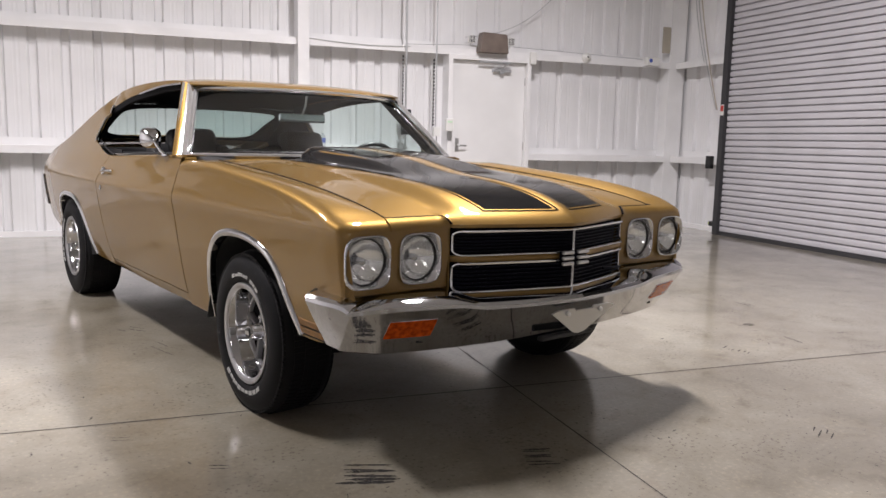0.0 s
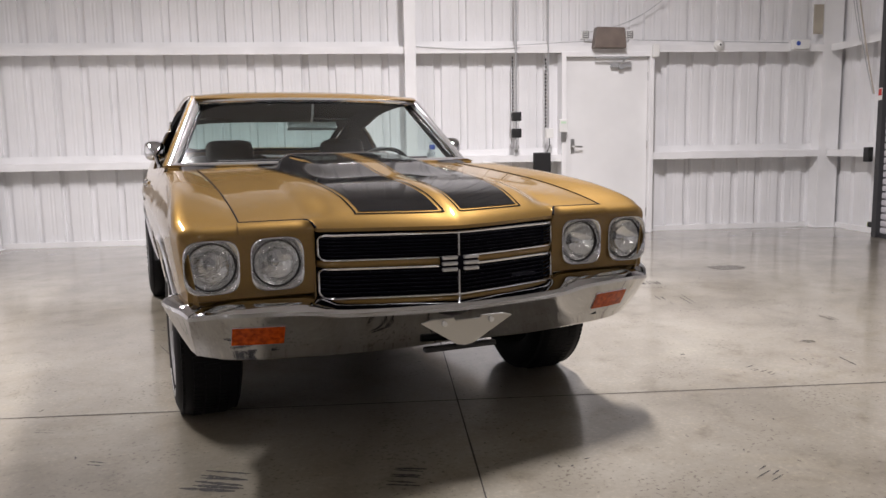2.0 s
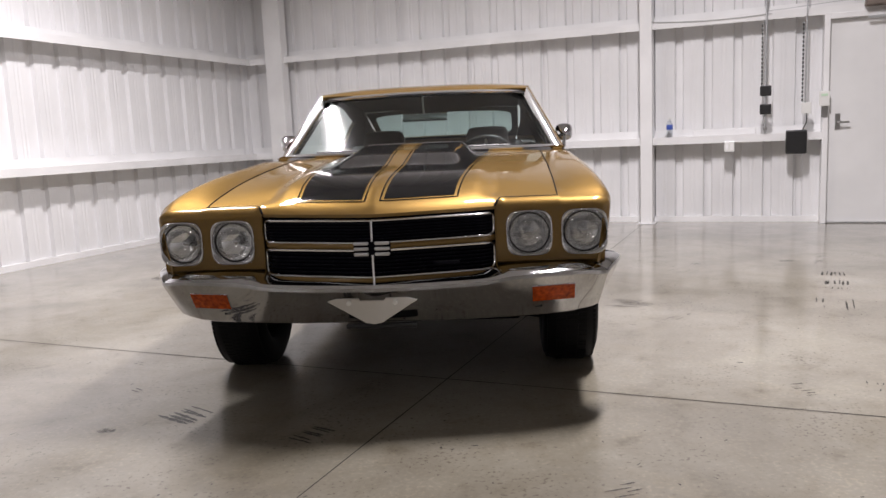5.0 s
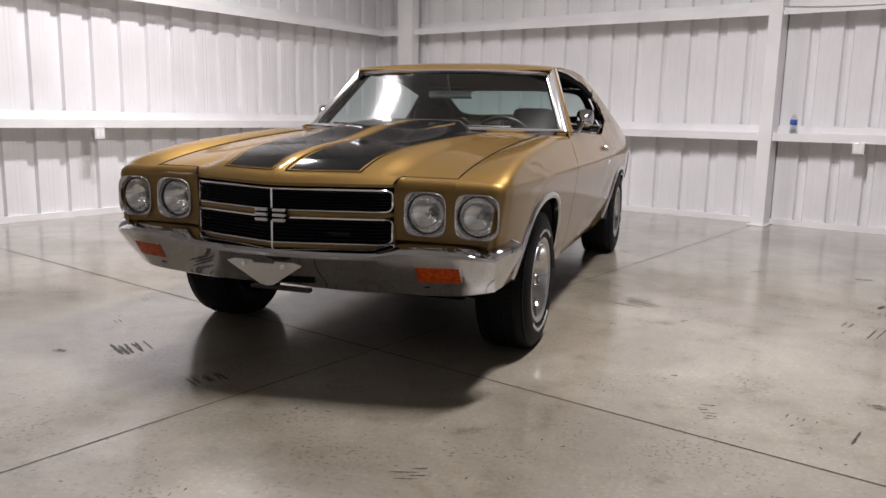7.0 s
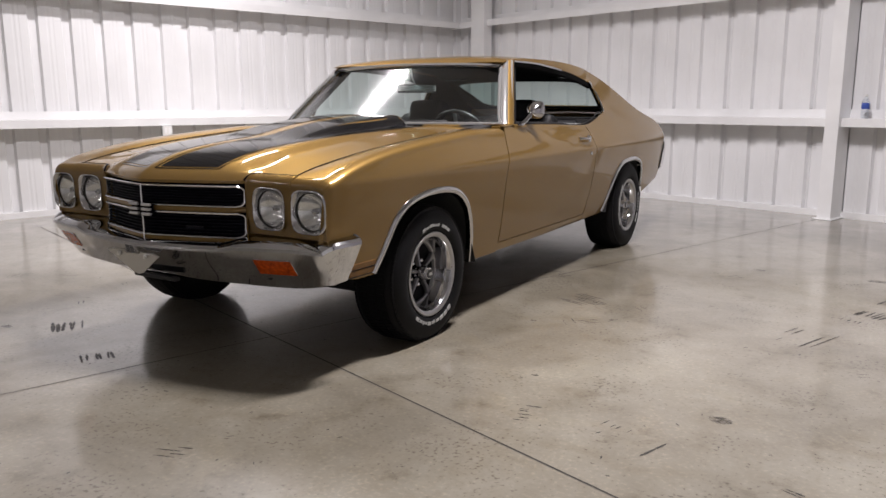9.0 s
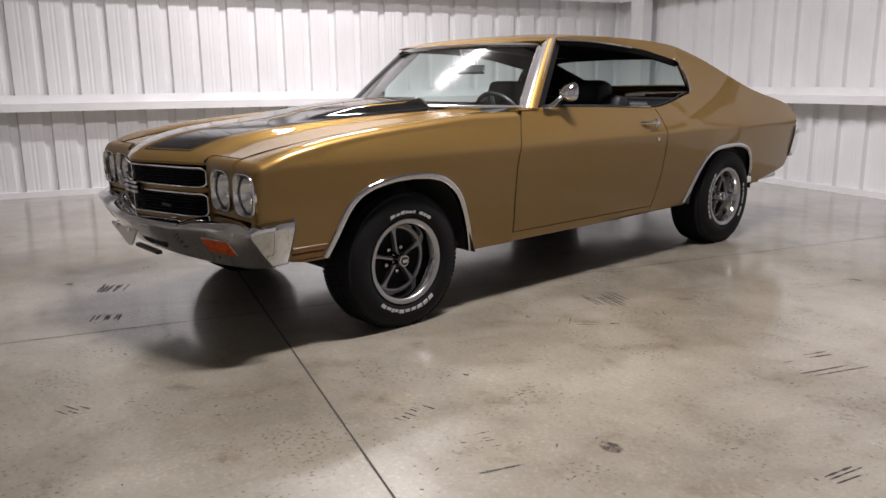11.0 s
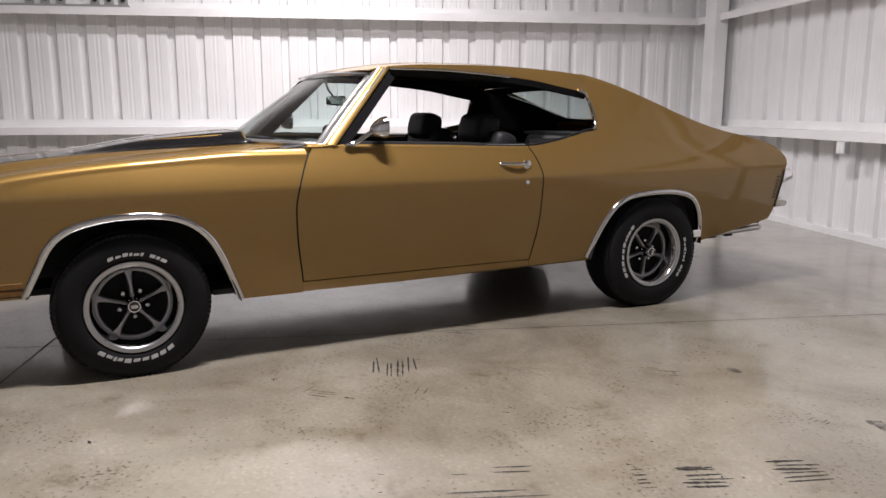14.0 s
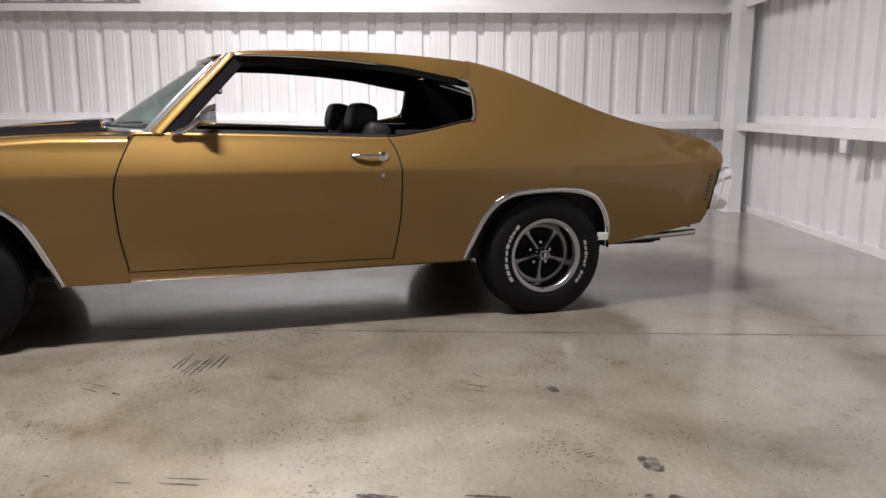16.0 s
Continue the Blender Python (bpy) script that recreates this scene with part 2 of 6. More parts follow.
PAINT = car_paint()
STRIPE = material("black_stripe_paint", (0.006, 0.006, 0.007), 0.075, spec=0.30)
CHROME = material("chrome", (0.56, 0.56, 0.575), 0.03, 1.0)
WAVY_CHROME = material("old_bumper_chrome", (0.56, 0.56, 0.575), 0.05, 1.0, bump=0.06, scale=7, rvary=0.03, vscale=16)
TRIM = material("bright_trim_metal", (0.84, 0.84, 0.85), 0.13, 0.9)
BEZEL = material("stippled_bezel_metal", (0.60, 0.60, 0.61), 0.08, 0.95, bump=0.9, scale=70)
EMBLEM = material("satin_emblem_metal", (0.72, 0.72, 0.73), 0.25, 0.6)
RING = material("satin_trim_ring", (0.40, 0.40, 0.41), 0.33, 1.0, rvary=0.06, vscale=20)
STEEL = material("brushed_steel", (0.55, 0.55, 0.55), 0.28, 1.0)
RIM_GREY = material("argent_wheel_paint", (0.27, 0.27, 0.28), 0.30, 0.85)
BLACK = material("black_plastic", (0.012, 0.012, 0.013), 0.45, vary=0.2)
GRILLE = material("black_grille_paint", (0.0035, 0.0035, 0.007), 0.6, spec=0.06)
DARK = material("undercoat", (0.010, 0.010, 0.011), 0.8, bump=0.3)
VINYL = material("black_vinyl", (0.011, 0.011, 0.012), 0.55, bump=0.25, scale=300, spec=0.3)
LINER = material("black_cloth_liner", (0.010, 0.010, 0.011), 0.9, bump=0.2, scale=400, spec=0.1)
RUBBER = material("tyre_rubber", (0.0045, 0.0045, 0.0055), 0.65, bump=0.2, scale=200, vary=0.2, spec=0.18)
LETTER = material("white_tyre_lettering", (0.40, 0.40, 0.39), 0.6, vary=0.15, vscale=20)
AMBER = material("amber_lens", (0.40, 0.055, 0.004), 0.22, vary=0.45, vscale=60, spec=0.3)
MARKER = material("amber_marker_lens", (0.22, 0.10, 0.015), 0.35, vary=0.25, vscale=30)
BAR = material("dull_dark_bar", (0.026, 0.026, 0.034), 0.4, 1.0)
RED = material("red_lens", (0.30, 0.01, 0.008), 0.18, coat=1.0)
LENS = material("headlamp_reflector", (0.95, 0.95, 0.95), 0.09, 0.85, bump=0.55, scale=55)
GLASS = glass_material("tinted_glass", (0.66, 0.775, 0.755), 0.11)
MIRROR = material("mirror_glass", (0.85, 0.86, 0.87), 0.02, 1.0)
WALL_WHITE = material("white_painted_sheet_metal", (0.80, 0.80, 0.81), 0.38, vary=0.05, vscale=1.4, bump=0.05, scale=8)
FRAME_WHITE = material("white_painted_steel", (0.83, 0.83, 0.835), 0.42, vary=0.06, vscale=2.5)
DOOR_WHITE = material("white_door_paint", (0.80, 0.80, 0.80), 0.4, vary=0.05, vscale=2)
SHUTTER = material("grey_shutter_paint", (0.50, 0.49, 0.52), 0.42, vary=0.06, vscale=2)
GUIDE = material("dark_guide_rail", (0.035, 0.035, 0.038), 0.5)
CEILING_MAT = material("pale_roof_liner", (0.70, 0.70, 0.70), 0.7, vary=0.05)
CONCRETE = concrete_floor()
JOINT = material("joint_dirt", (0.045, 0.040, 0.035), 0.8, vary=0.3, vscale=9)
SCUFF = material("rubber_scuff", (0.024, 0.022, 0.021), 0.55, vary=0.4, vscale=30)
_nt = SCUFF.node_tree
_co = _nt.nodes.new("ShaderNodeTexCoord")
_n = _nt.nodes.new("ShaderNodeTexNoise")
_n.inputs["Scale"].default_value, _n.inputs["Detail"].default_value = 75, 5
_nt.links.new(_co.outputs["Object"], _n.inputs["Vector"])
_r = _nt.nodes.new("ShaderNodeMapRange")
_r.inputs[1].default_value, _r.inputs[2].default_value, _r.inputs[3].default_value, _r.inputs[4].default_value = 0.36, 0.52, 0.30, 1.0
_nt.links.new(_n.outputs["Fac"], _r.inputs[0])
_nt.links.new(_r.outputs[0], _nt.nodes["Principled BSDF"].inputs["Alpha"])
WHITE_PLASTIC = material("white_plastic", (0.78, 0.78, 0.76), 0.4)
RUST = material("brown_housing", (0.17, 0.135, 0.115), 0.5, vary=0.2, vscale=8)
GALV = material("galvanised_conduit", (0.55, 0.56, 0.57), 0.4, 0.8)
BLUE = material("blue_label", (0.05, 0.10, 0.42), 0.4)
LENS_GLASS = glass_material("headlamp_glass", (0.95, 0.96, 0.96), 0.015)
_nt = LENS_GLASS.node_tree
_wave = _nt.nodes.new("ShaderNodeTexWave")
_wave.inputs["Scale"].default_value, _wave.inputs["Distortion"].default_value = 28, 1.0
_co = _nt.nodes.new("ShaderNodeTexCoord")
_nt.links.new(_co.outputs["Object"], _wave.inputs["Vector"])
_bump = _nt.nodes.new("ShaderNodeBump")
_bump.inputs["Strength"].default_value, _bump.inputs["Distance"].default_value = 0.5, 0.003
_nt.links.new(_wave.outputs["Fac"], _bump.inputs["Height"])
for _n in _nt.nodes:
    if _n.type == "BSDF_GLOSSY":
        _nt.links.new(_bump.outputs[0], _n.inputs["Normal"])
CLEAR = glass_material("clear_plastic", (0.93, 0.95, 0.97))
LENS_LIT = material("keypad_screen", (0.60, 0.78, 0.60), 0.3)


# ---- the hall ----
U0, U1, V0, V1 = -4.86, 5.74, -24.0, 5.74       # inner faces of the sheets
FLANGE, DEPTH = 0.08, 0.2
GIRTS = (0.953, 2.20, 3.65)


def rib_profile(a, b, phase, pitch=0.305, depth=0.040, lap=1):
    """The folded outline of wall sheeting from a to b: (along, outwards)."""
    pts = []
    k = math.floor(a / pitch)
    while (k - 1) * pitch < b:
        c = k * pitch + phase
        rib = [(-0.050, 0), (-0.034, depth), (0.034, depth), (0.050, 0)]
        if (k - lap) % 3 == 0:                     # the lap of two sheets, in the trough of every third rib
            rib[2:2] = [(-0.017, depth), (-0.0165, depth + 0.009), (-0.0125, depth + 0.009), (-0.012, depth)]
        for d, o in rib + [(0.116, 0), (0.126, 0.0022), (0.138, 0.0022), (0.148, 0), (0.158, 0), (0.168, 0.0022), (0.180, 0.0022), (0.190, 0)]:
            pts.append((c + d, o))
        k += 1
    return [(a, 0)] + [p for p in pts if a < p[0] < b] + [(b, 0)]


def sheeting(name, a, b, place, z0, z1, label, flip=False, parent=None, phase=0.0):
    prof = rib_profile(a, b, phase)
    bm = grid([[place(s, o, z) for s, o in prof] for z in (z0, z1)], flip=flip)
    ob = part(name, bm, WALL_WHITE, parent, solid=0.003)
    return tagged(ob, label, "wall", kind="structure") if parent is None else ob


def z_girt(name, a, b, axis, face, out, ztop, parent):
    """A folded girt: front lip hanging down, flat ledge, back lip standing up against the sheet."""
    t = 0.006
    s = 1 if out > 0 else -1
    prof = [(0, -FLANGE), (t, -FLANGE), (t, -t), (DEPTH, -t), (DEPTH, FLANGE), (DEPTH - t, FLANGE), (DEPTH - t, 0), (0, 0)]
    prof = [(face + s * p, ztop + q) for p, q in prof]
    return part(name, prism(prof, axis, a, b), FRAME_WHITE, parent)


def at_room(ob):
    ob.matrix_world = ROOM
    return ob


# ground slab with its saw joints and marks
floor = part("floor", boxes((-16, 16, -30, 14, -0.3, 0.0)), CONCRETE)
tagged(floor, "polished grey concrete slab with stains and tyre scuffs", "floor", kind="structure")

wall_rear = at_room(sheeting("wall_rear", U0, U1, lambda s, o, z: (s, V1 + o, z), 0.02, CEIL, "white ribbed metal wall with girts and a personnel door", phase=-0.09))
wall_side = at_room(sheeting("wall_side", V0, V1, lambda s, o, z: (U0 - o, s, z), 0.02, CEIL, "white ribbed metal wall behind the car", flip=True, phase=0.105))
# The end wall is unseen, set far back so reflections stay dim.
unseen_wall_front = at_room(sheeting("unseen_wall_front", U0, U1, lambda s, o, z: (s, V0 - o, z), 0.02, CEIL, "white ribbed metal end wall, unseen, added to close the hall", flip=True))
wall_shutter = at_room(sheeting("wall_shutter", V0, V1, lambda s, o, z: (U1 + o, s, z), 0.02, CEIL, "white ribbed metal wall with a roller shutter", phase=0.1))
# Unseen roof, its height and pale tone assumed, to bounce light down.
ceiling = at_room(part("ceiling", boxes((U0 - 0.3, U1 + 0.3, V0 - 0.3, V1 + 0.3, CEIL, CEIL + 0.1)), CEILING_MAT))
tagged(ceiling, "plain pale roof over the hall, unseen, assumed to bounce light", "ceiling", kind="structure")

DOOR_L, DOOR_R, DOOR_H = 2.252, 3.36, 2.127
COL_B = (0.432, 0.56)
for zt in GIRTS:
    spans = [(U0 + 0.02, COL_B[0]), (COL_B[1], DOOR_L if zt < 2 else 5.45), (DOOR_R, 5.45)]
    for a, b in spans[:2 if zt > 2 else 3]:
        z_girt("girt", a, b, "x", V1 - 0.004 - DEPTH, 1, zt, wall_rear)
    z_girt("girt", V0, V1 - 0.22, "y", U0 + 0.004 + DEPTH, -1, zt, wall_side)
    z_girt("girt", 4.56, V1 - 0.22, "y", U1 - 0.004 - DEPTH, 1, zt, wall_shutter)
    z_girt("girt", V0, -0.1, "y", U1 - 0.004 - DEPTH, 1, zt, wall_shutter)


def post(name, u0, u1, v0, v1, label, flange=0.0):
    """A steel column: a plain box post, or an I-section with its flanges across."""
    if flange:
        t = 0.012
        um = (u0 + u1) / 2
        bm = boxes((u0, u1, v0, v0 + t, 0, CEIL), (u0, u1, v1 - t, v1, 0, CEIL), (um - t / 2, um + t / 2, v0 + t, v1 - t, 0, CEIL),
                   (u0 - 0.03, u1 + 0.03, v0 - 0.03, v1 + 0.03, 0, 0.016))
    else:
        bm = boxes((u0, u1, v0, v1, 0, CEIL), (u0 - 0.03, u1 + 0.03, v0 - 0.04, v1, 0, 0.012))
    ob = at_room(part(name, bm, FRAME_WHITE, bevel=0.004))
    return tagged(ob, label, "column", kind="structure")


post("column_corner", -4.378, -4.128, 5.482, 5.63, "white painted steel corner column")
post("column_middle", COL_B[0], COL_B[1], 5.478, V1 - 0.003, "white painted steel wall post")
post("column_shutter", 5.45, 5.70, 5.55, V1 - 0.003, "white painted steel column beside the shutter")

# base angle along the walls
for nm, args in (("baseboard_rear", [(U0, DOOR_L, V1 - 0.03, V1 - 0.002, 0, 0.06), (DOOR_R, U1, V1 - 0.03, V1 - 0.002, 0, 0.06)]),
                 ("baseboard_side", [(U0 + 0.002, U0 + 0.03, V0, V1, 0, 0.06)]),
                 ("baseboard_shutter", [(U1 - 0.03, U1 - 0.002, 4.5, V1, 0, 0.06)])):
    ob = at_room(part(nm, boxes(*args), FRAME_WHITE))
    tagged(ob, "white base angle at the foot of the wall", "trim", kind="structure")

# personnel door
door = thing("door_1", "closed white steel personnel door with lever handle", "door", ROOM, kind="structure")
FV = 5.52
part("door_frame", boxes((DOOR_L, DOOR_L + 0.055, FV, V1, 0, DOOR_H), (DOOR_R - 0.055, DOOR_R, FV, V1, 0, DOOR_H), (DOOR_L + 0.055, DOOR_R - 0.055, FV, V1, DOOR_H - 0.055, DOOR_H)), FRAME_WHITE, door, bevel=0.004)
leaf = part("door_leaf", boxes((DOOR_L + 0.058, DOOR_R - 0.058, FV + 0.07, FV + 0.115, 0.012, DOOR_H - 0.058)), DOOR_WHITE, door, bevel=0.003)
part("threshold", boxes((DOOR_L + 0.055, DOOR_R - 0.055, FV + 0.02, V1, 0.0, 0.011)), STEEL, door)
part("door_handle", merged(boxes((2.375, 2.42, FV + 0.055, FV + 0.069, 0.97, 1.13)), tube([(2.40, FV + 0.06, 1.04), (2.40, FV + 0.005, 1.04), (2.42, FV, 1.04), (2.50, FV, 1.04)], 0.011)), STEEL, leaf, "brushed lever handle on a back plate")
part("door_closer", merged(boxes((2.845, 3.085, FV + 0.010, FV + 0.066, 1.950, 1.982), (2.935, 2.985, FV - 0.004, FV + 0.060, 1.928, 1.996)),
                           tube([(2.96, FV + 0.0, 1.99), (2.99, FV - 0.03, 2.03), (3.04, FV - 0.02, 2.065)], 0.009),
                           boxes((2.64, 3.06, FV - 0.030, FV - 0.004, 2.048, 2.066))), GALV, leaf, "silver door closer with arm and track")
for z in (0.25, 1.05, 1.85):
    part("hinge", lathe([(z - 0.05, 0), (z - 0.05, 0.009), (z + 0.05, 0.009), (z + 0.05, 0)], 10, "z"), STEEL, door).location = (DOOR_R - 0.055, FV + 0.06, 0)

# roller shutter
shutter = thing("roller_shutter", "closed grey corrugated roller shutter in dark guide rails", "roller door", ROOM, kind="structure")
SV0, SV1, SU = -0.1, 4.48, 5.52
prof = []
z = 0.047
while z < 4.3:
    prof += [(SU + 0.036, z - 0.002), (SU + 0.008, z), (SU + 0.002, z + 0.003), (SU, z + 0.012), (SU, z + 0.050), (SU + 0.003, z + 0.058), (SU + 0.010, z + 0.062), (SU + 0.036, z + 0.064)]
    z += 0.076
part("curtain", grid([[(p[0], v, p[1]) for p in prof] for v in (SV0 + 0.02, SV1 - 0.02)]), SHUTTER, shutter, solid=0.003, smooth=True, angle=50)
part("bottom_bar", boxes((SU - 0.01, SU + 0.03, SV0 + 0.02, SV1 - 0.02, 0, 0.044)), GUIDE, shutter)
for v in (SV0, SV1):
    part("guide_rail", boxes((SU - 0.05, U1 - 0.004, v - 0.04, v + 0.04, 0, 4.6)), GUIDE, shutter, bevel=0.004)
part("shutter_box", boxes((5.1, U1 - 0.004, SV0 - 0.1, SV1 + 0.1, 4.3, 4.9)), GUIDE, shutter, bevel=0.01)

# strip light housings under the roof; the last four only house added fill lamps
for u, v, z, w, long in LAMPS:
    f = thing("strip_or_fill_light", "unseen white linear LED fixture assumed under the roof", "lamp", ROOM @ pose(u, v, z), "strip lights")
    part("housing", boxes((-0.16, 0.16, -long / 2 - 0.05, long / 2 + 0.05, -0.07, 0.0)), FRAME_WHITE, f, bevel=0.006)
    for s in (-1, 1):
        part("hanger", tube([(0, s * long * 0.4, 0), (0, s * long * 0.4, CEIL - z)], 0.006), STEEL, f)

# fixtures on the walls
def fixture(name, label, category, *pieces, group=""):
    g = thing(name, label, category, ROOM, group)
    for nm, bm, mat, bev in pieces:
        part(nm, bm, mat, g, bevel=bev)
    return g


GF = V1 - 0.004 - DEPTH          # front plane of the rear girts
def outlet(u, v, z, turn):
    g = thing("outlet_box", "galvanised outlet box with white cover on the girt", "outlet", ROOM @ pose(u, v, z, 0, 0, turn), "outlet boxes")
    part("box", boxes((-0.055, 0.055, -0.05, 0.0, -0.055, 0.055)), GALV, g, bevel=0.004)
    part("cover", boxes((-0.05, 0.05, -0.056, -0.051, -0.05, 0.05)), WHITE_PLASTIC, g)
    for s in (-1, 1):
        part("socket", boxes((s * 0.022 - 0.014, s * 0.022 + 0.014, -0.060, -0.0565, -0.032, 0.032)), FRAME_WHITE, g, bevel=0.002)


outlet(-1.83, GF - 0.002, 0.82, 0)
outlet(1.36, GF - 0.002, 0.83, 0)
outlet(U0 + DEPTH + 0.006, 1.25, 0.82, 90)
conduit = fixture("conduit_drop", "grey conduit with two black junction boxes down the wall", "conduit",
        ("pipe", tube([(1.71, GF - 0.02, 0.96), (1.71, GF - 0.02, CEIL)], 0.011), GALV, 0),
        ("junction_box", boxes((1.655, 1.765, GF - 0.07, GF - 0.005, 1.345, 1.45)), BLACK, 0.01),
        ("junction_box", boxes((1.655, 1.765, GF - 0.07, GF - 0.005, 1.155, 1.26)), BLACK, 0.01),
        ("clip", boxes((1.69, 1.73, GF - 0.032, GF - 0.001, 0.99, 1.02)), STEEL, 0))
switch = fixture("switch_drop", "thin conduit ending in a white switch box", "switch",
        ("pipe", tube([(2.09, GF - 0.016, 1.25), (2.09, GF - 0.016, CEIL)], 0.008), GALV, 0),
        ("box", boxes((2.055, 2.145, GF - 0.06, GF - 0.002, 1.145, 1.255)), WHITE_PLASTIC, 0.005),
        ("lead", tube([(2.10, GF - 0.03, 1.145), (2.105, GF - 0.03, 1.06), (2.07, GF - 0.03, 0.98)], 0.005), BLACK, 0))
for owner, u, z0, z1 in ((conduit, 1.672, 1.46, 2.12), (switch, 2.060, 1.27, 2.10)):
    n = int((z1 - z0) / 0.042)
    for k in range(n):
        z = z0 + 0.042 * k
        part("chain_link", boxes((u - 0.008, u + 0.008, GF - 0.022, GF - 0.008, z, z + 0.026)), BLACK, owner)
        part("chain_link", boxes((u - 0.005, u + 0.005, GF - 0.019, GF - 0.011, z + 0.0265, z + 0.0415)), GALV, owner)
fixture("black_box", "flat black control box hung on the girt", "control box",
        ("case", boxes((1.91, 2.11, GF - 0.075, GF - 0.002, 0.735, 0.98)), BLACK, 0.012),
        ("lid", boxes((1.92, 2.10, GF - 0.083, GF - 0.0755, 0.745, 0.97)), BLACK, 0.004))
fixture("keypad", "white door keypad with a small screen", "keypad",
        ("case", boxes((2.215, 2.315, FV - 0.035, FV - 0.001, 1.21, 1.36)), WHITE_PLASTIC, 0.006),
        ("screen", boxes((2.235, 2.295, FV - 0.038, FV - 0.0355, 1.31, 1.335)), LENS_LIT, 0),
        ("plate", boxes((2.24, 2.30, FV - 0.012, FV - 0.001, 1.10, 1.205)), STEEL, 0))
emerg = fixture("emergency_light", "brown emergency light box with two wire-guarded lamp heads", "emergency light",
                ("housing", prism([(2.60, 2.16), (2.985, 2.16), (2.96, 2.385), (2.63, 2.395)], "y", GF - 0.13, GF - 0.002), RUST, 0.012))
for u in (2.505, 3.025):
    part("lamp_head", boxes((u - 0.042, u + 0.042, GF - 0.105, GF - 0.06, 2.262, 2.352)), WHITE_PLASTIC, emerg, bevel=0.006)
    part("arm", tube([(u, GF - 0.06, 2.26), (u, GF - 0.04, 2.235), (2.8, GF - 0.03, 2.225)], 0.008), STEEL, emerg)
    for k in range(4):
        o = -0.030 + 0.020 * k
        part("guard_wire", tube([(u + o, GF - 0.107, 2.266), (u + o, GF - 0.107, 2.348)], 0.003, 5), GUIDE, emerg)
        part("guard_wire", tube([(u - 0.038, GF - 0.107, 2.307 + o), (u + 0.038, GF - 0.107, 2.307 + o)], 0.003, 5), GUIDE, emerg)
dome = fixture("dome_camera", "small white dome camera on the girt", "camera",
               ("base", moved(lathe([(0, 0.0), (0, 0.062), (-0.03, 0.06), (-0.04, 0.045)], 24, "y"), pose(4.14, GF - 0.001, 2.195)), WHITE_PLASTIC, 0),
               ("dome", moved(lathe([(-0.035, 0.045), (-0.056, 0.034), (-0.066, 0.016), (-0.067, 0.0)], 24, "y"), pose(4.14, GF - 0.001, 2.195)), WHITE_PLASTIC, 0),
               ("eye", moved(lathe([(-0.066, 0.013), (-0.070, 0.011), (-0.071, 0.0)], 16, "y"), pose(4.135, GF - 0.001, 2.195)), BLACK, 0))
fixture("wall_sensor", "white sensor box with a round blue mark", "sensor",
        ("case", boxes((5.03, 5.23, GF - 0.07, GF - 0.002, 2.14, 2.25)), WHITE_PLASTIC, 0.01),
        ("blue_disc", moved(lathe([(0, 0.0), (0, 0.026), (-0.003, 0.026), (-0.003, 0)], 20, "y"), pose(5.09, GF - 0.071, 2.205)), BLUE, 0))
fixture("contact_box", "small white door contact box", "sensor", ("case", boxes((3.32, 3.40, FV - 0.05, FV - 0.001, 2.06, 2.21)), WHITE_PLASTIC, 0.008))
fixture("tan_plate", "tan plate fixed to the column", "plate", ("plate", boxes((5.30, 5.42, GF - 0.02, GF - 0.004, 2.32, 2.66)), material("tan_board", (0.42, 0.38, 0.31), 0.7, vary=0.1), 0.003))
fixture("shutter_switch", "small black push-button box beside the shutter", "switch", ("case", boxes((U1 - DEPTH - 0.06, U1 - DEPTH - 0.006, 4.64, 4.74, 0.82, 0.98)), BLACK, 0.008))
fixture("warning_tag", "small red and white tag on the guide rail", "tag", ("card", boxes((SU - 0.056, SU - 0.052, 4.45, 4.51, 1.48, 1.61)), WHITE_PLASTIC, 0), ("red_bar", boxes((SU - 0.058, SU - 0.0565, 4.455, 4.505, 1.53, 1.60)), material("red_ink", (0.5, 0.05, 0.04), 0.5), 0))
fixture("shutter_sensor", "small yellow-tipped photo sensor by the guide rail", "sensor", ("case", boxes((SU - 0.04, SU + 0.02, 4.53, 4.60, 0.10, 0.16)), BLACK, 0.004), ("tip", boxes((SU - 0.03, SU + 0.01, 4.601, 4.62, 0.11, 0.15)), material("yellow_green", (0.5, 0.6, 0.1), 0.4), 0))
pts = []
for k in range(40):
    w = k / 39
    pts.append((U1 - 0.25 - 0.06 * w, 5.15 - 0.62 * w ** 1.5, 3.9 - 2.35 * w))
g = fixture("pull_cable", "loose beige cables hanging to the shutter guide", "cable", ("cable", tube(pts, 0.007), material("beige_cable", (0.45, 0.40, 0.34), 0.6), 0))
part("cable", tube([(p[0] - 0.01, p[1] + 0.05 * math.sin(3 * k / 39), p[2]) for k, p in enumerate(pts)], 0.006), GALV, g)
part("cable", tube([(p[0] + 0.02, p[1] + 0.05 + 0.09 * math.sin(3.1 * k / 39), p[2]) for k, p in enumerate(pts[:30])], 0.005), GALV, g)
g = fixture("wall_cable", "thin grey cable strung along the girt", "cable", ("cable", tube([(u, GF - 0.008, 2.225 + 0.02 * math.sin(u * 3)) for u in lin(1.71, 2.58, 20)], 0.004), GALV, 0))
part("cable", tube([(2.5 + 1.6 * w, GF + 0.1, 2.35 + 1.0 * w - 0.25 * math.sin(math.pi * w)) for w in lin(0, 1, 16)], 0.005), GALV, g)
part("cable", tube([(u, GF - 0.004, 2.26 - 0.02 * (u - 3.1)) for u in lin(3.1, 5.0, 8)], 0.004), GALV, g)
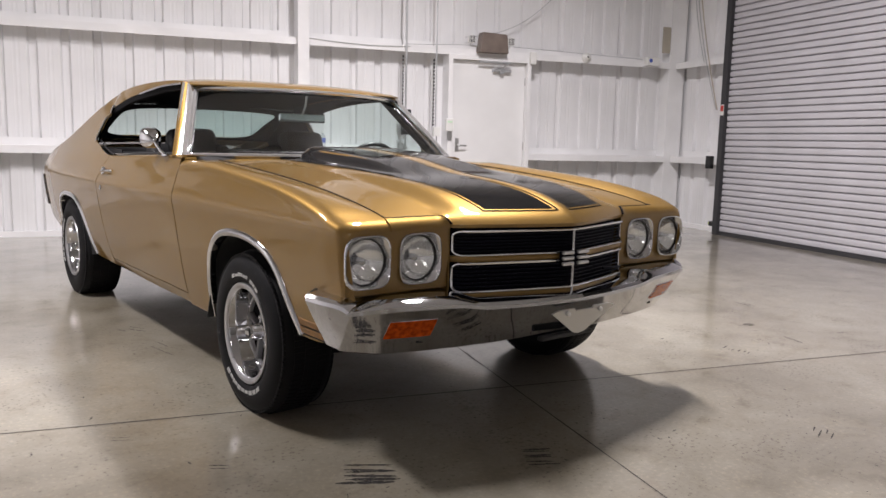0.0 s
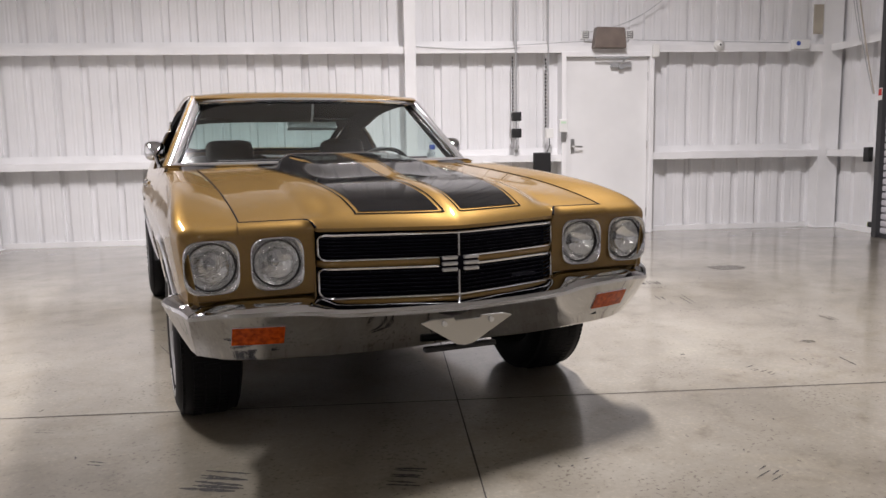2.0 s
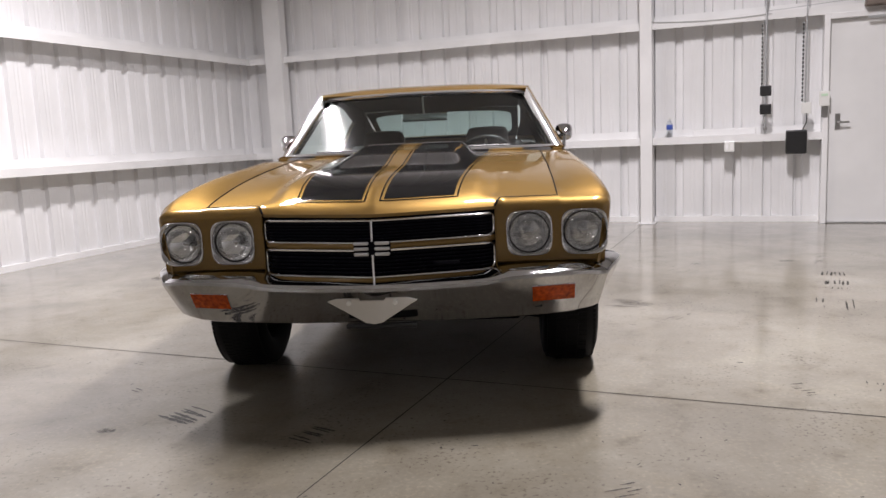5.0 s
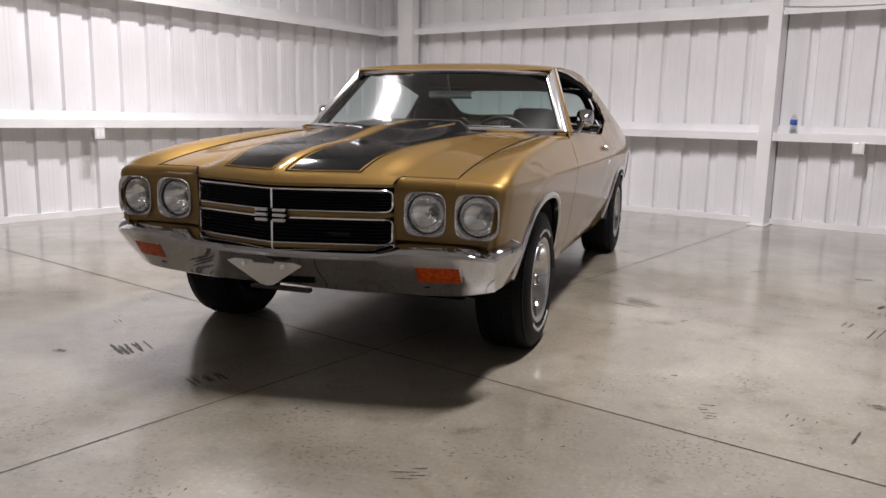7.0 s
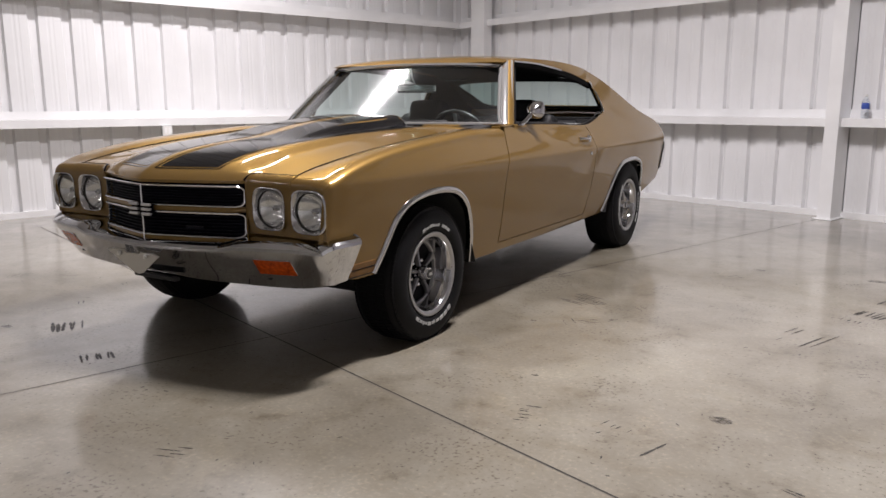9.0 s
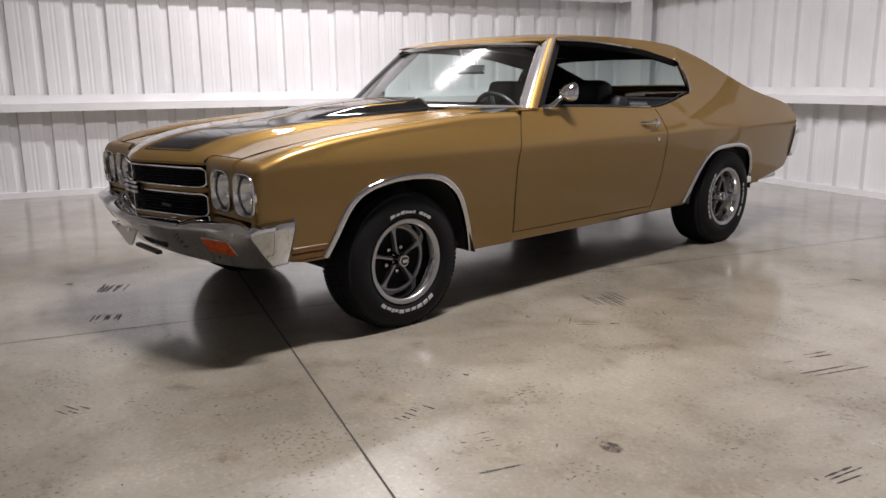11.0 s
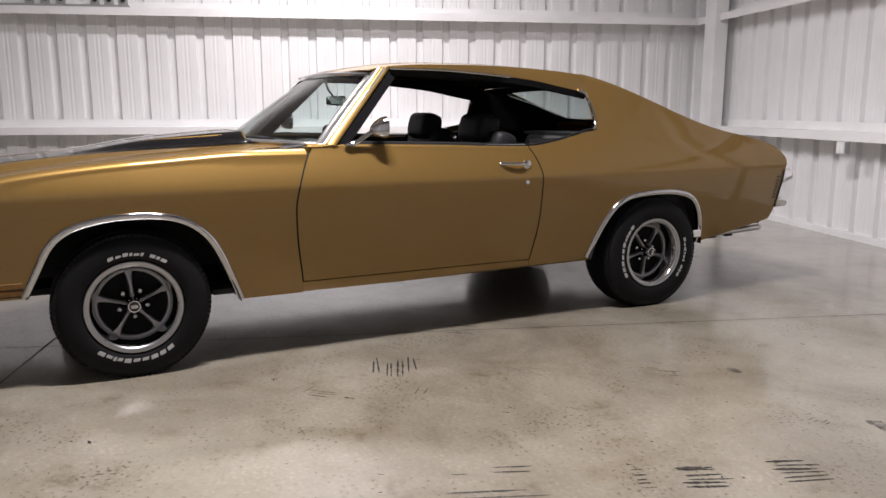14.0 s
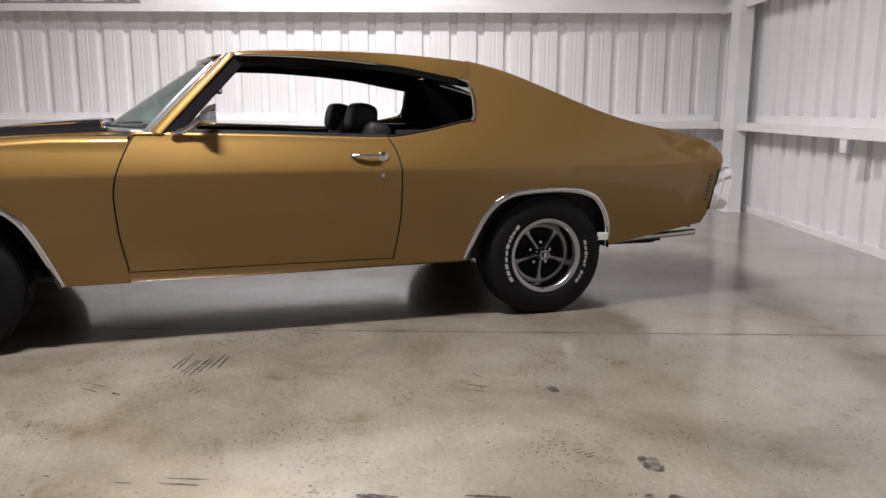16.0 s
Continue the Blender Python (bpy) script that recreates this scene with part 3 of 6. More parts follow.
part("cable", tube([(COL_B[1] + 1.2 * w, GF - 0.01, 2.20 - 0.02 * w + 0.06 * w * (1 - w) * 4 * -0.4) for w in lin(0, 1, 12)], 0.004), GALV, g)
# bottle and board on the ledge
bottle = thing("water_bottle", "clear plastic water bottle with blue label on the girt", "bottle", ROOM @ pose(0.735, GF + 0.06, 0.953))
part("body", lathe([(0, 0.0), (0, 0.03), (0.01, 0.033), (0.09, 0.033), (0.15, 0.033), (0.175, 0.022), (0.19, 0.013), (0.20, 0.012)], 24, "z"), CLEAR, bottle, smooth=True)
part("label", lathe([(0.085, 0.0335), (0.086, 0.0342), (0.139, 0.0342), (0.14, 0.0335)], 24, "z"), BLUE, bottle, "blue paper label", smooth=True)
part("cap", lathe([(0.197, 0.0145), (0.215, 0.0145), (0.217, 0.0)], 16, "z"), WHITE_PLASTIC, bottle)
board = thing("white_board_strip", "white painted offcut lying on the girt ledge", "board", ROOM)
part("strip", boxes((0.98, 1.62, GF + 0.1, GF + 0.16, 0.953, 1.02)), FRAME_WHITE, board, bevel=0.004)
# steel brackets on the upper side girt
rack = thing("bracket_rail", "row of galvanised brackets with black knobs on the girt", "bracket rail", ROOM)
RU = U0 + DEPTH + 0.004
part("rail", boxes((RU - 0.06, RU - 0.02, -2.6, -0.88, 2.20, 2.225)), GALV, rack)
for k, v in enumerate((-2.5, -2.35, -1.86, -1.71, -1.56, -1.22, -1.08, -0.94)):
    part("bracket", boxes((RU - 0.05, RU - 0.03, v - 0.05, v + 0.05, 2.226, 2.36)), GALV, rack, bevel=0.004)
    part("knob", moved(lathe([(0, 0.0), (0, 0.022), (0.02, 0.022), (0.022, 0)], 14), pose(RU - 0.03, v, 2.275)), BLACK, rack)

# saw joints and marks on the slab
def floor_line(name, p, q, w, mat, z=0.0012, taper=False):
    p, q = Vector(p), Vector(q)
    d = (q - p).normalized()
    n = Vector((-d.y, d.x)) * w / 2
    k = max(8 if taper else 2, int((q - p).length / (0.015 if taper else 0.12)))
    rows = []
    for i in range(k + 1):
        c = p.lerp(q, i / k)
        j = 1 + 0.5 * noise.noise(Vector((c.x * 7, c.y * 7, w * 99)))
        if taper:
            j *= (0.55 + 0.45 * noise.noise(Vector((c.x * 60, c.y * 60, 3.1)))) * min(1, 0.35 + 3.5 * min(i / k, 1 - i / k))
        rows.append([(c.x - n.x * j, c.y - n.y * j, z), (c.x + n.x * j, c.y + n.y * j, z)])
    return part(name, grid(rows, flip=True), mat, floor)


JA = radians(-18.2)
d1, d2 = Vector((math.cos(JA), math.sin(JA))), Vector((-math.sin(JA), math.cos(JA)))
cross = Vector((0.20, -0.412))
lift = Vector((0, 0.035))
floor_line("saw_joint", cross + lift - d1 * 4.4, cross + lift + d1 * 5.5, 0.0075, JOINT)
floor_line("saw_joint", cross - d2 * 12, cross + d2 * 5.8, 0.0056, JOINT)
floor_line("saw_joint", cross - d2 * 4.6 - d1 * 4.4, cross - d2 * 4.6 + d1 * 5.5, 0.010, JOINT)


def scuff(x, y, turn, n, length, gap, w=0.010, jig=0.25, seed=1):
    """A patch of short parallel rubber marks."""
    rnd = random.Random(seed)
    c, s = math.cos(radians(turn)), math.sin(radians(turn))
    for k in range(n):
        o = (k - (n - 1) / 2 + rnd.uniform(-0.3, 0.3) * (n > 1)) * gap
        skew = rnd.uniform(-0.05, 0.05)
        l = length * (1 - jig * rnd.random()) / 2
        sh = length * jig * (rnd.random() - 0.5)
        a, b = sh - l, sh + l
        oa, ob = o + skew * a, o + skew * b
        floor_line("scuff_mark", (x + a * c - oa * s, y + a * s + oa * c), (x + b * c - ob * s, y + b * s + ob * c), w * (0.7 + 0.7 * rnd.random()), SCUFF, 0.0009, True)


scuff(-0.80, -0.80, -34, 6, 0.19, 0.027, 0.022, seed=2)
scuff(-0.245, -1.005, -30, 6, 0.12, 0.026, 0.022, seed=3)
scuff(0.83, -1.475, 20, 4, 0.10, 0.02, 0.013, 0.6, seed=4)
scuff(1.25, 1.05, 160, 8, 0.25, 0.027, 0.012, 0.35, seed=5)
scuff(1.30, 1.05, 72, 4, 0.08, 0.04, 0.006, 0.6, seed=6)
scuff(1.58, 1.03, 139, 2, 0.08, 0.03, 0.008, 0.4, seed=41)
scuff(1.44, 0.67, 48, 3, 0.13, 0.03, 0.007, 0.8, seed=42)
scuff(1.52, 0.74, 43, 1, 0.05, 0.03, 0.014, 0.2, seed=43)
scuff(0.97, 1.16, 34, 3, 0.12, 0.04, 0.008, 0.9, seed=44)
scuff(0.97, 2.88, 19, 5, 0.07, 0.035, 0.008, 0.5, seed=45)
scuff(1.71, 2.16, 26, 1, 0.06, 0.03, 0.014, 0.2, seed=46)
scuff(1.32, 0.61, 126, 2, 0.14, 0.05, 0.006, 0.5, seed=47)
scuff(-0.87, 1.58, -61, 3, 0.14, 0.05, 0.010, 0.8, seed=48)
scuff(-0.84, 1.10, -80, 2, 0.30, 0.06, 0.006, 0.7, seed=49)
scuff(2.68, 0.46, 21, 2, 0.07, 0.03, 0.007, 0.4, seed=50)
scuff(2.94, 2.57, 6, 2, 0.10, 0.04, 0.013, 0.5, seed=51)
scuff(2.51, 2.25, 100, 4, 0.05, 0.025, 0.006, 0.5, seed=52)
scuff(2.655, 1.535, 69, 6, 0.16, 0.026, 0.021, 0.25, seed=7)
scuff(2.755, 1.835, 69, 6, 0.16, 0.026, 0.017, 0.25, seed=8)
scuff(2.58, 1.345, 69, 5, 0.05, 0.03, 0.011, 0.4, seed=9)
scuff(2.35, 1.01, 68, 2, 0.14, 0.03, 0.014, 0.2, seed=10)
scuff(2.46, 0.89, 71, 2, 0.32, 0.035, 0.014, 0.3, seed=31)
scuff(2.30, 0.83, 70, 1, 0.06, 0.03, 0.010, 0.3, seed=32)
scuff(2.84, 0.06, 75, 3, 0.16, 0.022, 0.012, 0.4, seed=33)
scuff(2.14, -0.67, 70, 1, 0.17, 0.03, 0.016, 0.2, seed=34)
scuff(1.98, -0.55, 70, 4, 0.05, 0.035, 0.006, 0.5, seed=35)
scuff(1.66, -0.60, 12, 6, 0.06, 0.026, 0.012, 0.5, seed=12)
scuff(1.55, 1.55, 50, 5, 0.17, 0.02, 0.004, 0.5, seed=13)
scuff(1.85, 2.12, 55, 2, 0.13, 0.05, 0.008, 0.3, seed=14)
scuff(0.84, 1.60, 45, 6, 0.17, 0.035, 0.007, 0.5, seed=15)
scuff(-1.18, -0.47, -35, 2, 0.07, 0.02, 0.012, 0.3, seed=19)
scuff(-1.38, -0.04, -30, 2, 0.10, 0.03, 0.005, 0.3, seed=20)
scuff(1.52, -0.22, 10, 1, 0.035, 0.03, 0.022, 0.1, seed=21)
scuff(2.57, -0.73, -20, 2, 0.06, 0.03, 0.012, 0.1, seed=22)
scuff(-2.18, -0.22, 40, 4, 0.16, 0.05, 0.008, 0.4, seed=23)
# small dark chips and rubber crumbs lying in the surface of the slab
rnd = random.Random(44)
bm = bmesh.new()
for _ in range(620):
    x, y = rnd.uniform(-3.2, 3.6), rnd.uniform(-2.4, 4.2)
    l, w, a = rnd.uniform(0.002, 0.009) * rnd.choice((1, 1, 1, 2)), rnd.uniform(0.0015, 0.005), radians(rnd.gauss(60, 40))
    c, d = math.cos(a), math.sin(a)
    bm.faces.new([bm.verts.new((x + l * p * c - w * q * d, y + l * p * d + w * q * c, 0.0007)) for p, q in ((-1, 0.1), (-0.3, -0.8), (0.6, -0.6), (1, 0.2), (0.4, 0.9), (-0.5, 0.7))])
tagged(part("floor_chips", bm, SCUFF, floor), kind="stuff")


def spot(x, y, r, squash, turn, mat):
    rows = []
    for k in range(24):
        a = 2 * math.pi * k / 24
        j = 1 + 0.35 * noise.noise(Vector((x * 9 + math.cos(a) * 1.3, y * 9 + math.sin(a) * 1.3, 0)))
        rows.append([(x + q * math.cos(a + turn) * r * j, y + q * math.sin(a + turn) * r * j * squash, 0.0007) for q in (0.04, 1)])
    part("oil_spot", grid(rows, close_u=True, flip=False), mat, floor)


STAIN = material("oil_stain", (0.05, 0.045, 0.04), 0.3, vary=0.35, vscale=14)
_nt = STAIN.node_tree
_co = _nt.nodes.new("ShaderNodeTexCoord")
_n = _nt.nodes.new("ShaderNodeTexNoise")
_n.inputs["Scale"].default_value, _n.inputs["Detail"].default_value = 34, 5
_nt.links.new(_co.outputs["Object"], _n.inputs["Vector"])
_r = _nt.nodes.new("ShaderNodeMapRange")
_r.inputs[1].default_value, _r.inputs[2].default_value, _r.inputs[3].default_value, _r.inputs[4].default_value = 0.38, 0.66, 0.08, 0.75
_nt.links.new(_n.outputs["Fac"], _r.inputs[0])
_nt.links.new(_r.outputs[0], _nt.nodes["Principled BSDF"].inputs["Alpha"])
spot(2.64, 2.42, 0.055, 0.7, 0.3, STAIN)
spot(2.87, 2.37, 0.035, 0.8, 0.3, STAIN)
spot(2.83, 2.30, 0.022, 0.8, 0.3, STAIN)
spot(1.95, 2.40, 0.04, 0.6, 1.3, STAIN)
spot(-2.2, 2.48, 0.30, 0.40, -0.3, STAIN)
spot(3.68, 1.82, 0.16, 0.8, 0.2, STAIN)
spot(2.28, -0.30, 0.04, 0.8, 0.2, STAIN)
spot(-1.07, -0.95, 0.035, 0.6, 0.4, STAIN)
spot(1.17, 0.52, 0.016, 0.8, 0, STAIN)


# ---- the car: front towards -y, front axle at y = 0, wheelbase 2.845 ----
car = thing("car", "gold two-door muscle coupe with black hood stripes parked on the concrete", "car")

XMAX = curve1([(-0.72, 0.893), (-0.65, 0.908), (-0.3, 0.918), (0.3, 0.92), (1.4, 0.92), (2.2, 0.92), (2.9, 0.915), (3.4, 0.895), (3.7, 0.872), (3.97, 0.842)])
LOWER = curve1([(0.27, 0.106), (0.345, 0.083), (0.45, 0.056), (0.6, 0.029), (0.70, 0.0145), (0.76, 0.0065), (0.79, 0.0017), (0.80, 0.0)])
BELT = curve1([(0.75, 0.992), (0.97, 0.987), (1.47, 0.974), (2.0, 0.957), (2.2, 0.982), (2.425, 1.030), (2.52, 1.042), (2.9, 1.027), (3.3, 0.99), (3.63, 0.948), (3.80, 0.908), (3.90, 0.862), (3.97, 0.79)])
FTOP = curve1([(-0.70, 0.822), (-0.66, 0.838), (-0.6, 0.857), (-0.36, 0.902), (-0.1, 0.93), (0.17, 0.95), (0.48, 0.97), (0.81, 0.988), (1.0, 0.992)])
ZEDGE = curve1([(-0.70, 0.822), (-0.66, 0.832), (-0.5, 0.862), (-0.2, 0.902), (0.2, 0.937), (0.6, 0.963), (0.9, 0.982)])
GAP_F = curve1([(0.27, 0.765), (0.34, 0.755), (0.57, 0.722), (0.70, 0.716), (0.78, 0.728), (0.9, 0.772), (0.985, 0.82), (1.02, 0.84)])
GAP_R = curve1([(0.27, 2.005), (0.345, 2.014), (0.606, 2.045), (0.774, 2.046), (0.899, 2.022), (0.96, 1.985), (1.0, 1.96)])
ARCH_F = [(-0.405, 0.386), (-0.36, 0.478), (-0.31, 0.580), (-0.265, 0.632), (-0.2, 0.668), (-0.1, 0.692), (0.0, 0.700), (0.1, 0.697), (0.19, 0.680), (0.26, 0.645), (0.32, 0.588), (0.365, 0.510), (0.41, 0.405), (0.456, 0.287)]
ARCH_R = [(2.412, 0.315), (2.45, 0.425), (2.50, 0.530), (2.56, 0.603), (2.64, 0.648), (2.74, 0.663), (2.85, 0.668), (2.95, 0.666), (3.05, 0.650), (3.12, 0.620), (3.17, 0.565), (3.205, 0.490), (3.222, 0.42), (3.228, 0.345)]


def dense(points, n):
    """Smoothly spaced points along a polyline (Catmull-Rom)."""
    p = [Vector((a, b, 0)) for a, b in points]
    p = [2 * p[0] - p[1]] + p + [2 * p[-1] - p[-2]]
    out = []
    for i in range(1, len(p) - 2):
        for k in range(n):
            t = k / n
            a, b, c, d = p[i - 1], p[i], p[i + 1], p[i + 2]
            q = 0.5 * ((2 * b) + (c - a) * t + (2 * a - 5 * b + 4 * c - d) * t * t + (3 * b - a - 3 * c + d) * t ** 3)
            out.append((q.x, q.y))
    out.append((points[-1][0], points[-1][1]))
    return out


def side_x(y, z):
    """Half width of the body side at length y and height z."""
    xm = XMAX(y) - LOWER(min(max(z, 0.27), 0.80))
    d = z - 0.80
    soft = 0.034 - 0.012 * smooth(0.4, 1.2, y) + 0.05 * smooth(2.2, 2.9, y)     # the crease fades out at both ends
    d = (d + math.sqrt(d * d + soft * soft)) / 2
    e = min(d, 0.22)
    return xm - 0.47 * e - 0.15 * e * e - 0.52 * (d - e)


def both(name, rows, mat, label="", flip=False, parent=car, **kw):
    """The panel and its mirror image on the other flank."""
    a = part(name, grid(rows, flip=flip), mat, parent, label, smooth=True, **kw)
    b = part(name, grid([[(-p[0], p[1], p[2]) for p in r] for r in rows], flip=not flip), mat, parent, label, smooth=True, **kw)
    return a, b


def zlevels(z0, z1, n, zc=0.80):
    """Heights from z0 to z1 with rows set close to the body crease."""
    base = lin(z0, z1, n + 1)
    if z0 < zc - 0.02 and z1 > zc + 0.02:
        k = max(2, min(n - 3, round((zc - z0) / (z1 - z0) * (n - 1))))
        return lin(z0, zc - 0.012, k)[:] + [zc - 0.004, zc + 0.004] + lin(zc + 0.012, z1, n - k - 1)
    return base


# front wing
arch = dense(ARCH_F, 4)
cols = [(y, 0.42 - 0.034 * smooth(-0.70, -0.5, y)) for y in lin(-0.70, -0.412, 10)] + arch
rows = []


def wing_column(y, zb, ahead=0.0):
    zt = FTOP(y)
    zs = zlevels(zb, zt - 0.035, 22, min(0.80, zt - 0.06))
    col = []
    for z in zs:
        yy = y + ahead * (GAP_F(z) - 0.004 - 0.456)
        col.append((side_x(yy, z), yy, z))
    xs, yt = col[-1][0], col[-1][1]
    zi = ZEDGE(yt)
    for k in range(1, 9):
        a = k / 8 * math.pi / 2
        col.append((xs - 0.055 * (1 - math.cos(a)), yt, zt - 0.035 + 0.035 * math.sin(a)))
    xe = xs - 0.055
    for k in range(1, 6):
        w = k / 5
        col.append((xe + (0.6945 - xe) * w, yt, zt + (zi - zt) * w * w))
    col.append((0.693, yt, zi - 0.02))
    return col


ROLL = radians(72)


def roll(a):
    """How far the nose drops and how far it stands ahead at angle a of its rounding."""
    return 0.040 * (1 - math.sin(a) / math.sin(ROLL)), 0.045 * (1 - (1 - math.cos(a)) / (1 - math.cos(ROLL)))


for a in lin(0, ROLL, 9)[:-1]:
    drop, ahead = roll(a)
    inw = 0.030 * (ahead / 0.045) ** 2.2
    rows.append([(x - inw * smooth(0.74, 0.84, x), -0.70 - ahead, 0.56 + (z - 0.56) * (1 - drop / (0.822 - 0.56)) if z > 0.56 else z) for x, y, z in wing_column(-0.70, 0.50)])
for y, zb in cols:
    rows.append(wing_column(y, zb))
for k in range(1, 7):
    w = k / 6
    rows.append(wing_column(0.456 if k == 0 else 0.456, 0.287, w))
wings = both("front_wing", rows, PAINT, flip=True, solid=0.004)

# door skins
rows = []
for a in lin(0, 1, 30):
    col = []
    yb = 0.8 + 1.2 * a
    for z in zlevels(0.345, BELT(yb) - 0.012, 24):
        y = (GAP_F(z) + 0.004) * (1 - a) + (GAP_R(z) - 0.004) * a
        col.append((side_x(y, z), y, z))
    x, y, z = col[-1]
    for k in range(1, 5):
        b = k / 4 * math.pi / 2
        col.append((x - 0.02 * (1 - math.cos(b)), y, z + 0.012 * math.sin(b)))
    col.append((x - 0.075, y, z + 0.010))
    rows.append(col)
doors = both("door", rows, PAINT, flip=True, solid=0.004)

# sill below the door
rows = []
for y in lin(0.46, 2.42, 30):
    rows.append([(side_x(y, 0.34) - 0.010, y, 0.3425), (side_x(y, 0.34) - 0.002, y, 0.3395), (side_x(y, 0.31) - 0.002, y, 0.31), (side_x(y, 0.29) - 0.012, y, 0.288 + 0.01 * smooth(1.2, 2.4, y)), (0.76, y, 0.285), (0.72, y, 0.30)])
both("sill", rows, PAINT, flip=False, solid=0.003)

# rear quarter with sail panel
SAIL = curve1([(2.38, 1.350), (2.46, 1.338), (2.60, 1.306), (2.75, 1.262), (2.92, 1.197), (3.08, 1.132), (3.26, 1.066), (3.42, 1.022), (3.63, 0.980), (3.80, 0.942), (3.90, 0.902), (3.97, 0.835)])


arch = dense(ARCH_R, 4)
tail = [(y, 0.345 + (y - 3.228) * 0.165) for y in lin(3.25, 3.86, 14)] + [(3.89, 0.50), (3.915, 0.60), (3.94, 0.70), (3.96, 0.80)]
rows = []


def quarter_column(y, zb, ahead=0.0, lift=0.0):
    zt = BELT(y + ahead * (GAP_R(0.96) + 0.004 - y))
    col = []
    for z in zlevels(zb, zt, 24):
        yy = y + ahead * (GAP_R(z) + 0.004 - y)
        col.append((side_x(yy, z), yy, z))
    return col


for k in range(8):
    rows.append(quarter_column(2.412, 0.315 - 0.01 * (1 - k / 8), 1 - k / 8))
for y, zb in arch:
    rows.append(quarter_column(y, zb))
for y, zb in tail:
    rows.append(quarter_column(y, zb))
quarters = both("quarter_panel", rows, PAINT, flip=True, solid=0.004)

rows = []
for y in lin(2.462, 3.965, 52):
    z0, z1 = BELT(y), max(SAIL(y), BELT(y) + 0.003)
    col = []
    for w in lin(0, 1, 12):
        z = z0 + (z1 - z0) * w
        shift = 0.0
        col.append((side_x(y, z), y + shift, z))
    x, yy, z = col[-1]
    xi = min(x - 0.02, 0.640) - 0.03 * smooth(2.95, 3.25, y)
    for k in range(1, 9):
        w = k / 8
        col.append((x + (xi - x) * w, yy, z + 0.010 * math.sin(w * math.pi / 2)))
    rows.append(col)
both("sail_panel", rows, PAINT, flip=True, solid=0.004)

# roof
RAIL = curve1([(1.16, 1.335), (1.28, 1.352), (1.5, 1.351), (1.78, 1.337), (2.07, 1.310), (2.31, 1.268), (2.47, 1.24)])
CROWN = curve1([(1.12, 1.338), (1.2, 1.368), (1.35, 1.394), (1.6, 1.409), (1.85, 1.409), (2.1, 1.397), (2.4, 1.362), (2.62, 1.310)])
RAIL_X = curve1([(1.12, 0.628), (1.3, 0.652), (1.8, 0.656), (2.2, 0.654), (2.44, 0.648), (2.62, 0.62)])


EDGE = curve1([(1.12, 1.330), (1.28, 1.362), (1.5, 1.374), (1.78, 1.376), (2.07, 1.369), (2.31, 1.354), (2.46, 1.338), (2.62, 1.301)])


def rail_x(y):
    return RAIL_X(y) + 0.004 + 0.040 * smooth(1.75, 2.46, y)


def roof_z(x, y):
    w = abs(x) / RAIL_X(y)
    return EDGE(y) + (max(CROWN(y), EDGE(y)) - EDGE(y)) * (1 - w ** 3.0)


rows = []
for a in lin(0, 1, 36):
    r = []
    for w in lin(-1, 1, 41):
        front = 1.125 + 0.045 * w * w
        back = 2.60 - 0.10 * w * w
        y = front + (back - front) * a
        x = w * RAIL_X(y)
        r.append((x, y, roof_z(x, y)))
    rows.append(r)
part("roof", grid(rows), PAINT, car, smooth=True, solid=0.006)

rows = []
for y in lin(1.26, 2.475, 30):
    e, r = EDGE(y), min(RAIL(y), EDGE(y) - 0.004)
    rows.append([(rail_x(y) + (RAIL_X(y) - rail_x(y)) * w, y, r + (e + 0.001 - r) * w ** 0.8) for w in lin(0, 1, 6)])
both("roof_side", rows, PAINT, flip=True, solid=0.004)

# pillars beside the windscreen
def wind(x, w):
    """A point of the windscreen: x across from -1 to 1, w from the cowl up to the roof."""
    lo = Vector((x * 0.775, 0.60 + 0.265 * abs(x) ** 2.1, 0.985 - 0.004 * x * x))
    hi = Vector((x * 0.612, 1.105 + 0.088 * abs(x) ** 2.2, 1.328 - 0.012 * x * x))
    p = lo.lerp(hi, w)
    return p + Vector((0, -0.003, 0.005)) * math.sin(math.pi * w)


rows = []
for w in lin(-0.02, 1.03, 16):
    p = wind(1, w)
    q = Vector((0.835 - 0.176 * w, 0.932 + 0.338 * w, 0.985 + 0.362 * w))
    rows.append([p + Vector((0, 0.002, -0.01)), p.lerp(q, 0.2) + Vector((0.006, -0.006, 0.008)), p.lerp(q, 0.5) + Vector((0.012, -0.006, 0.010)), p.lerp(q, 0.85) + Vector((0.008, 0, 0.006)), q, q + Vector((-0.03, 0.012, -0.006))])
both("windscreen_pillar", [[tuple(p) for p in r] for r in rows], PAINT, flip=True, solid=0.003)
up = Vector((0.002, -0.004, 0.005))
band_rows = [[tuple(r[0] + up + Vector((-0.006, 0, 0.008))), tuple(r[1] + up), tuple(r[1].lerp(r[2], 0.75) + up * 1.2), tuple(r[2] + up * 0.4)] for r in rows]
both("pillar_moulding", band_rows, TRIM, "bright moulding on the windscreen pillar", flip=True, solid=0.002)

# bonnet
def hood_front(x):
    ax = abs(x)
    nose = -0.905 + 0.155 * (min(ax, 0.455) / 0.455) ** 1.25
    return nose + (-0.702 - nose) * smooth(0.447, 0.488, ax)


def hood_back(x):
    return 0.585 + 0.235 * (abs(x) / 0.69) ** 2.2


RISE = curve1([(0, 0.796), (0.02, 0.815), (0.06, 0.839), (0.12, 0.862), (0.22, 0.891), (0.4, 0.919), (0.7, 0.945), (1.0, 0.962), (1.3, 0.976), (1.55, 0.985)])


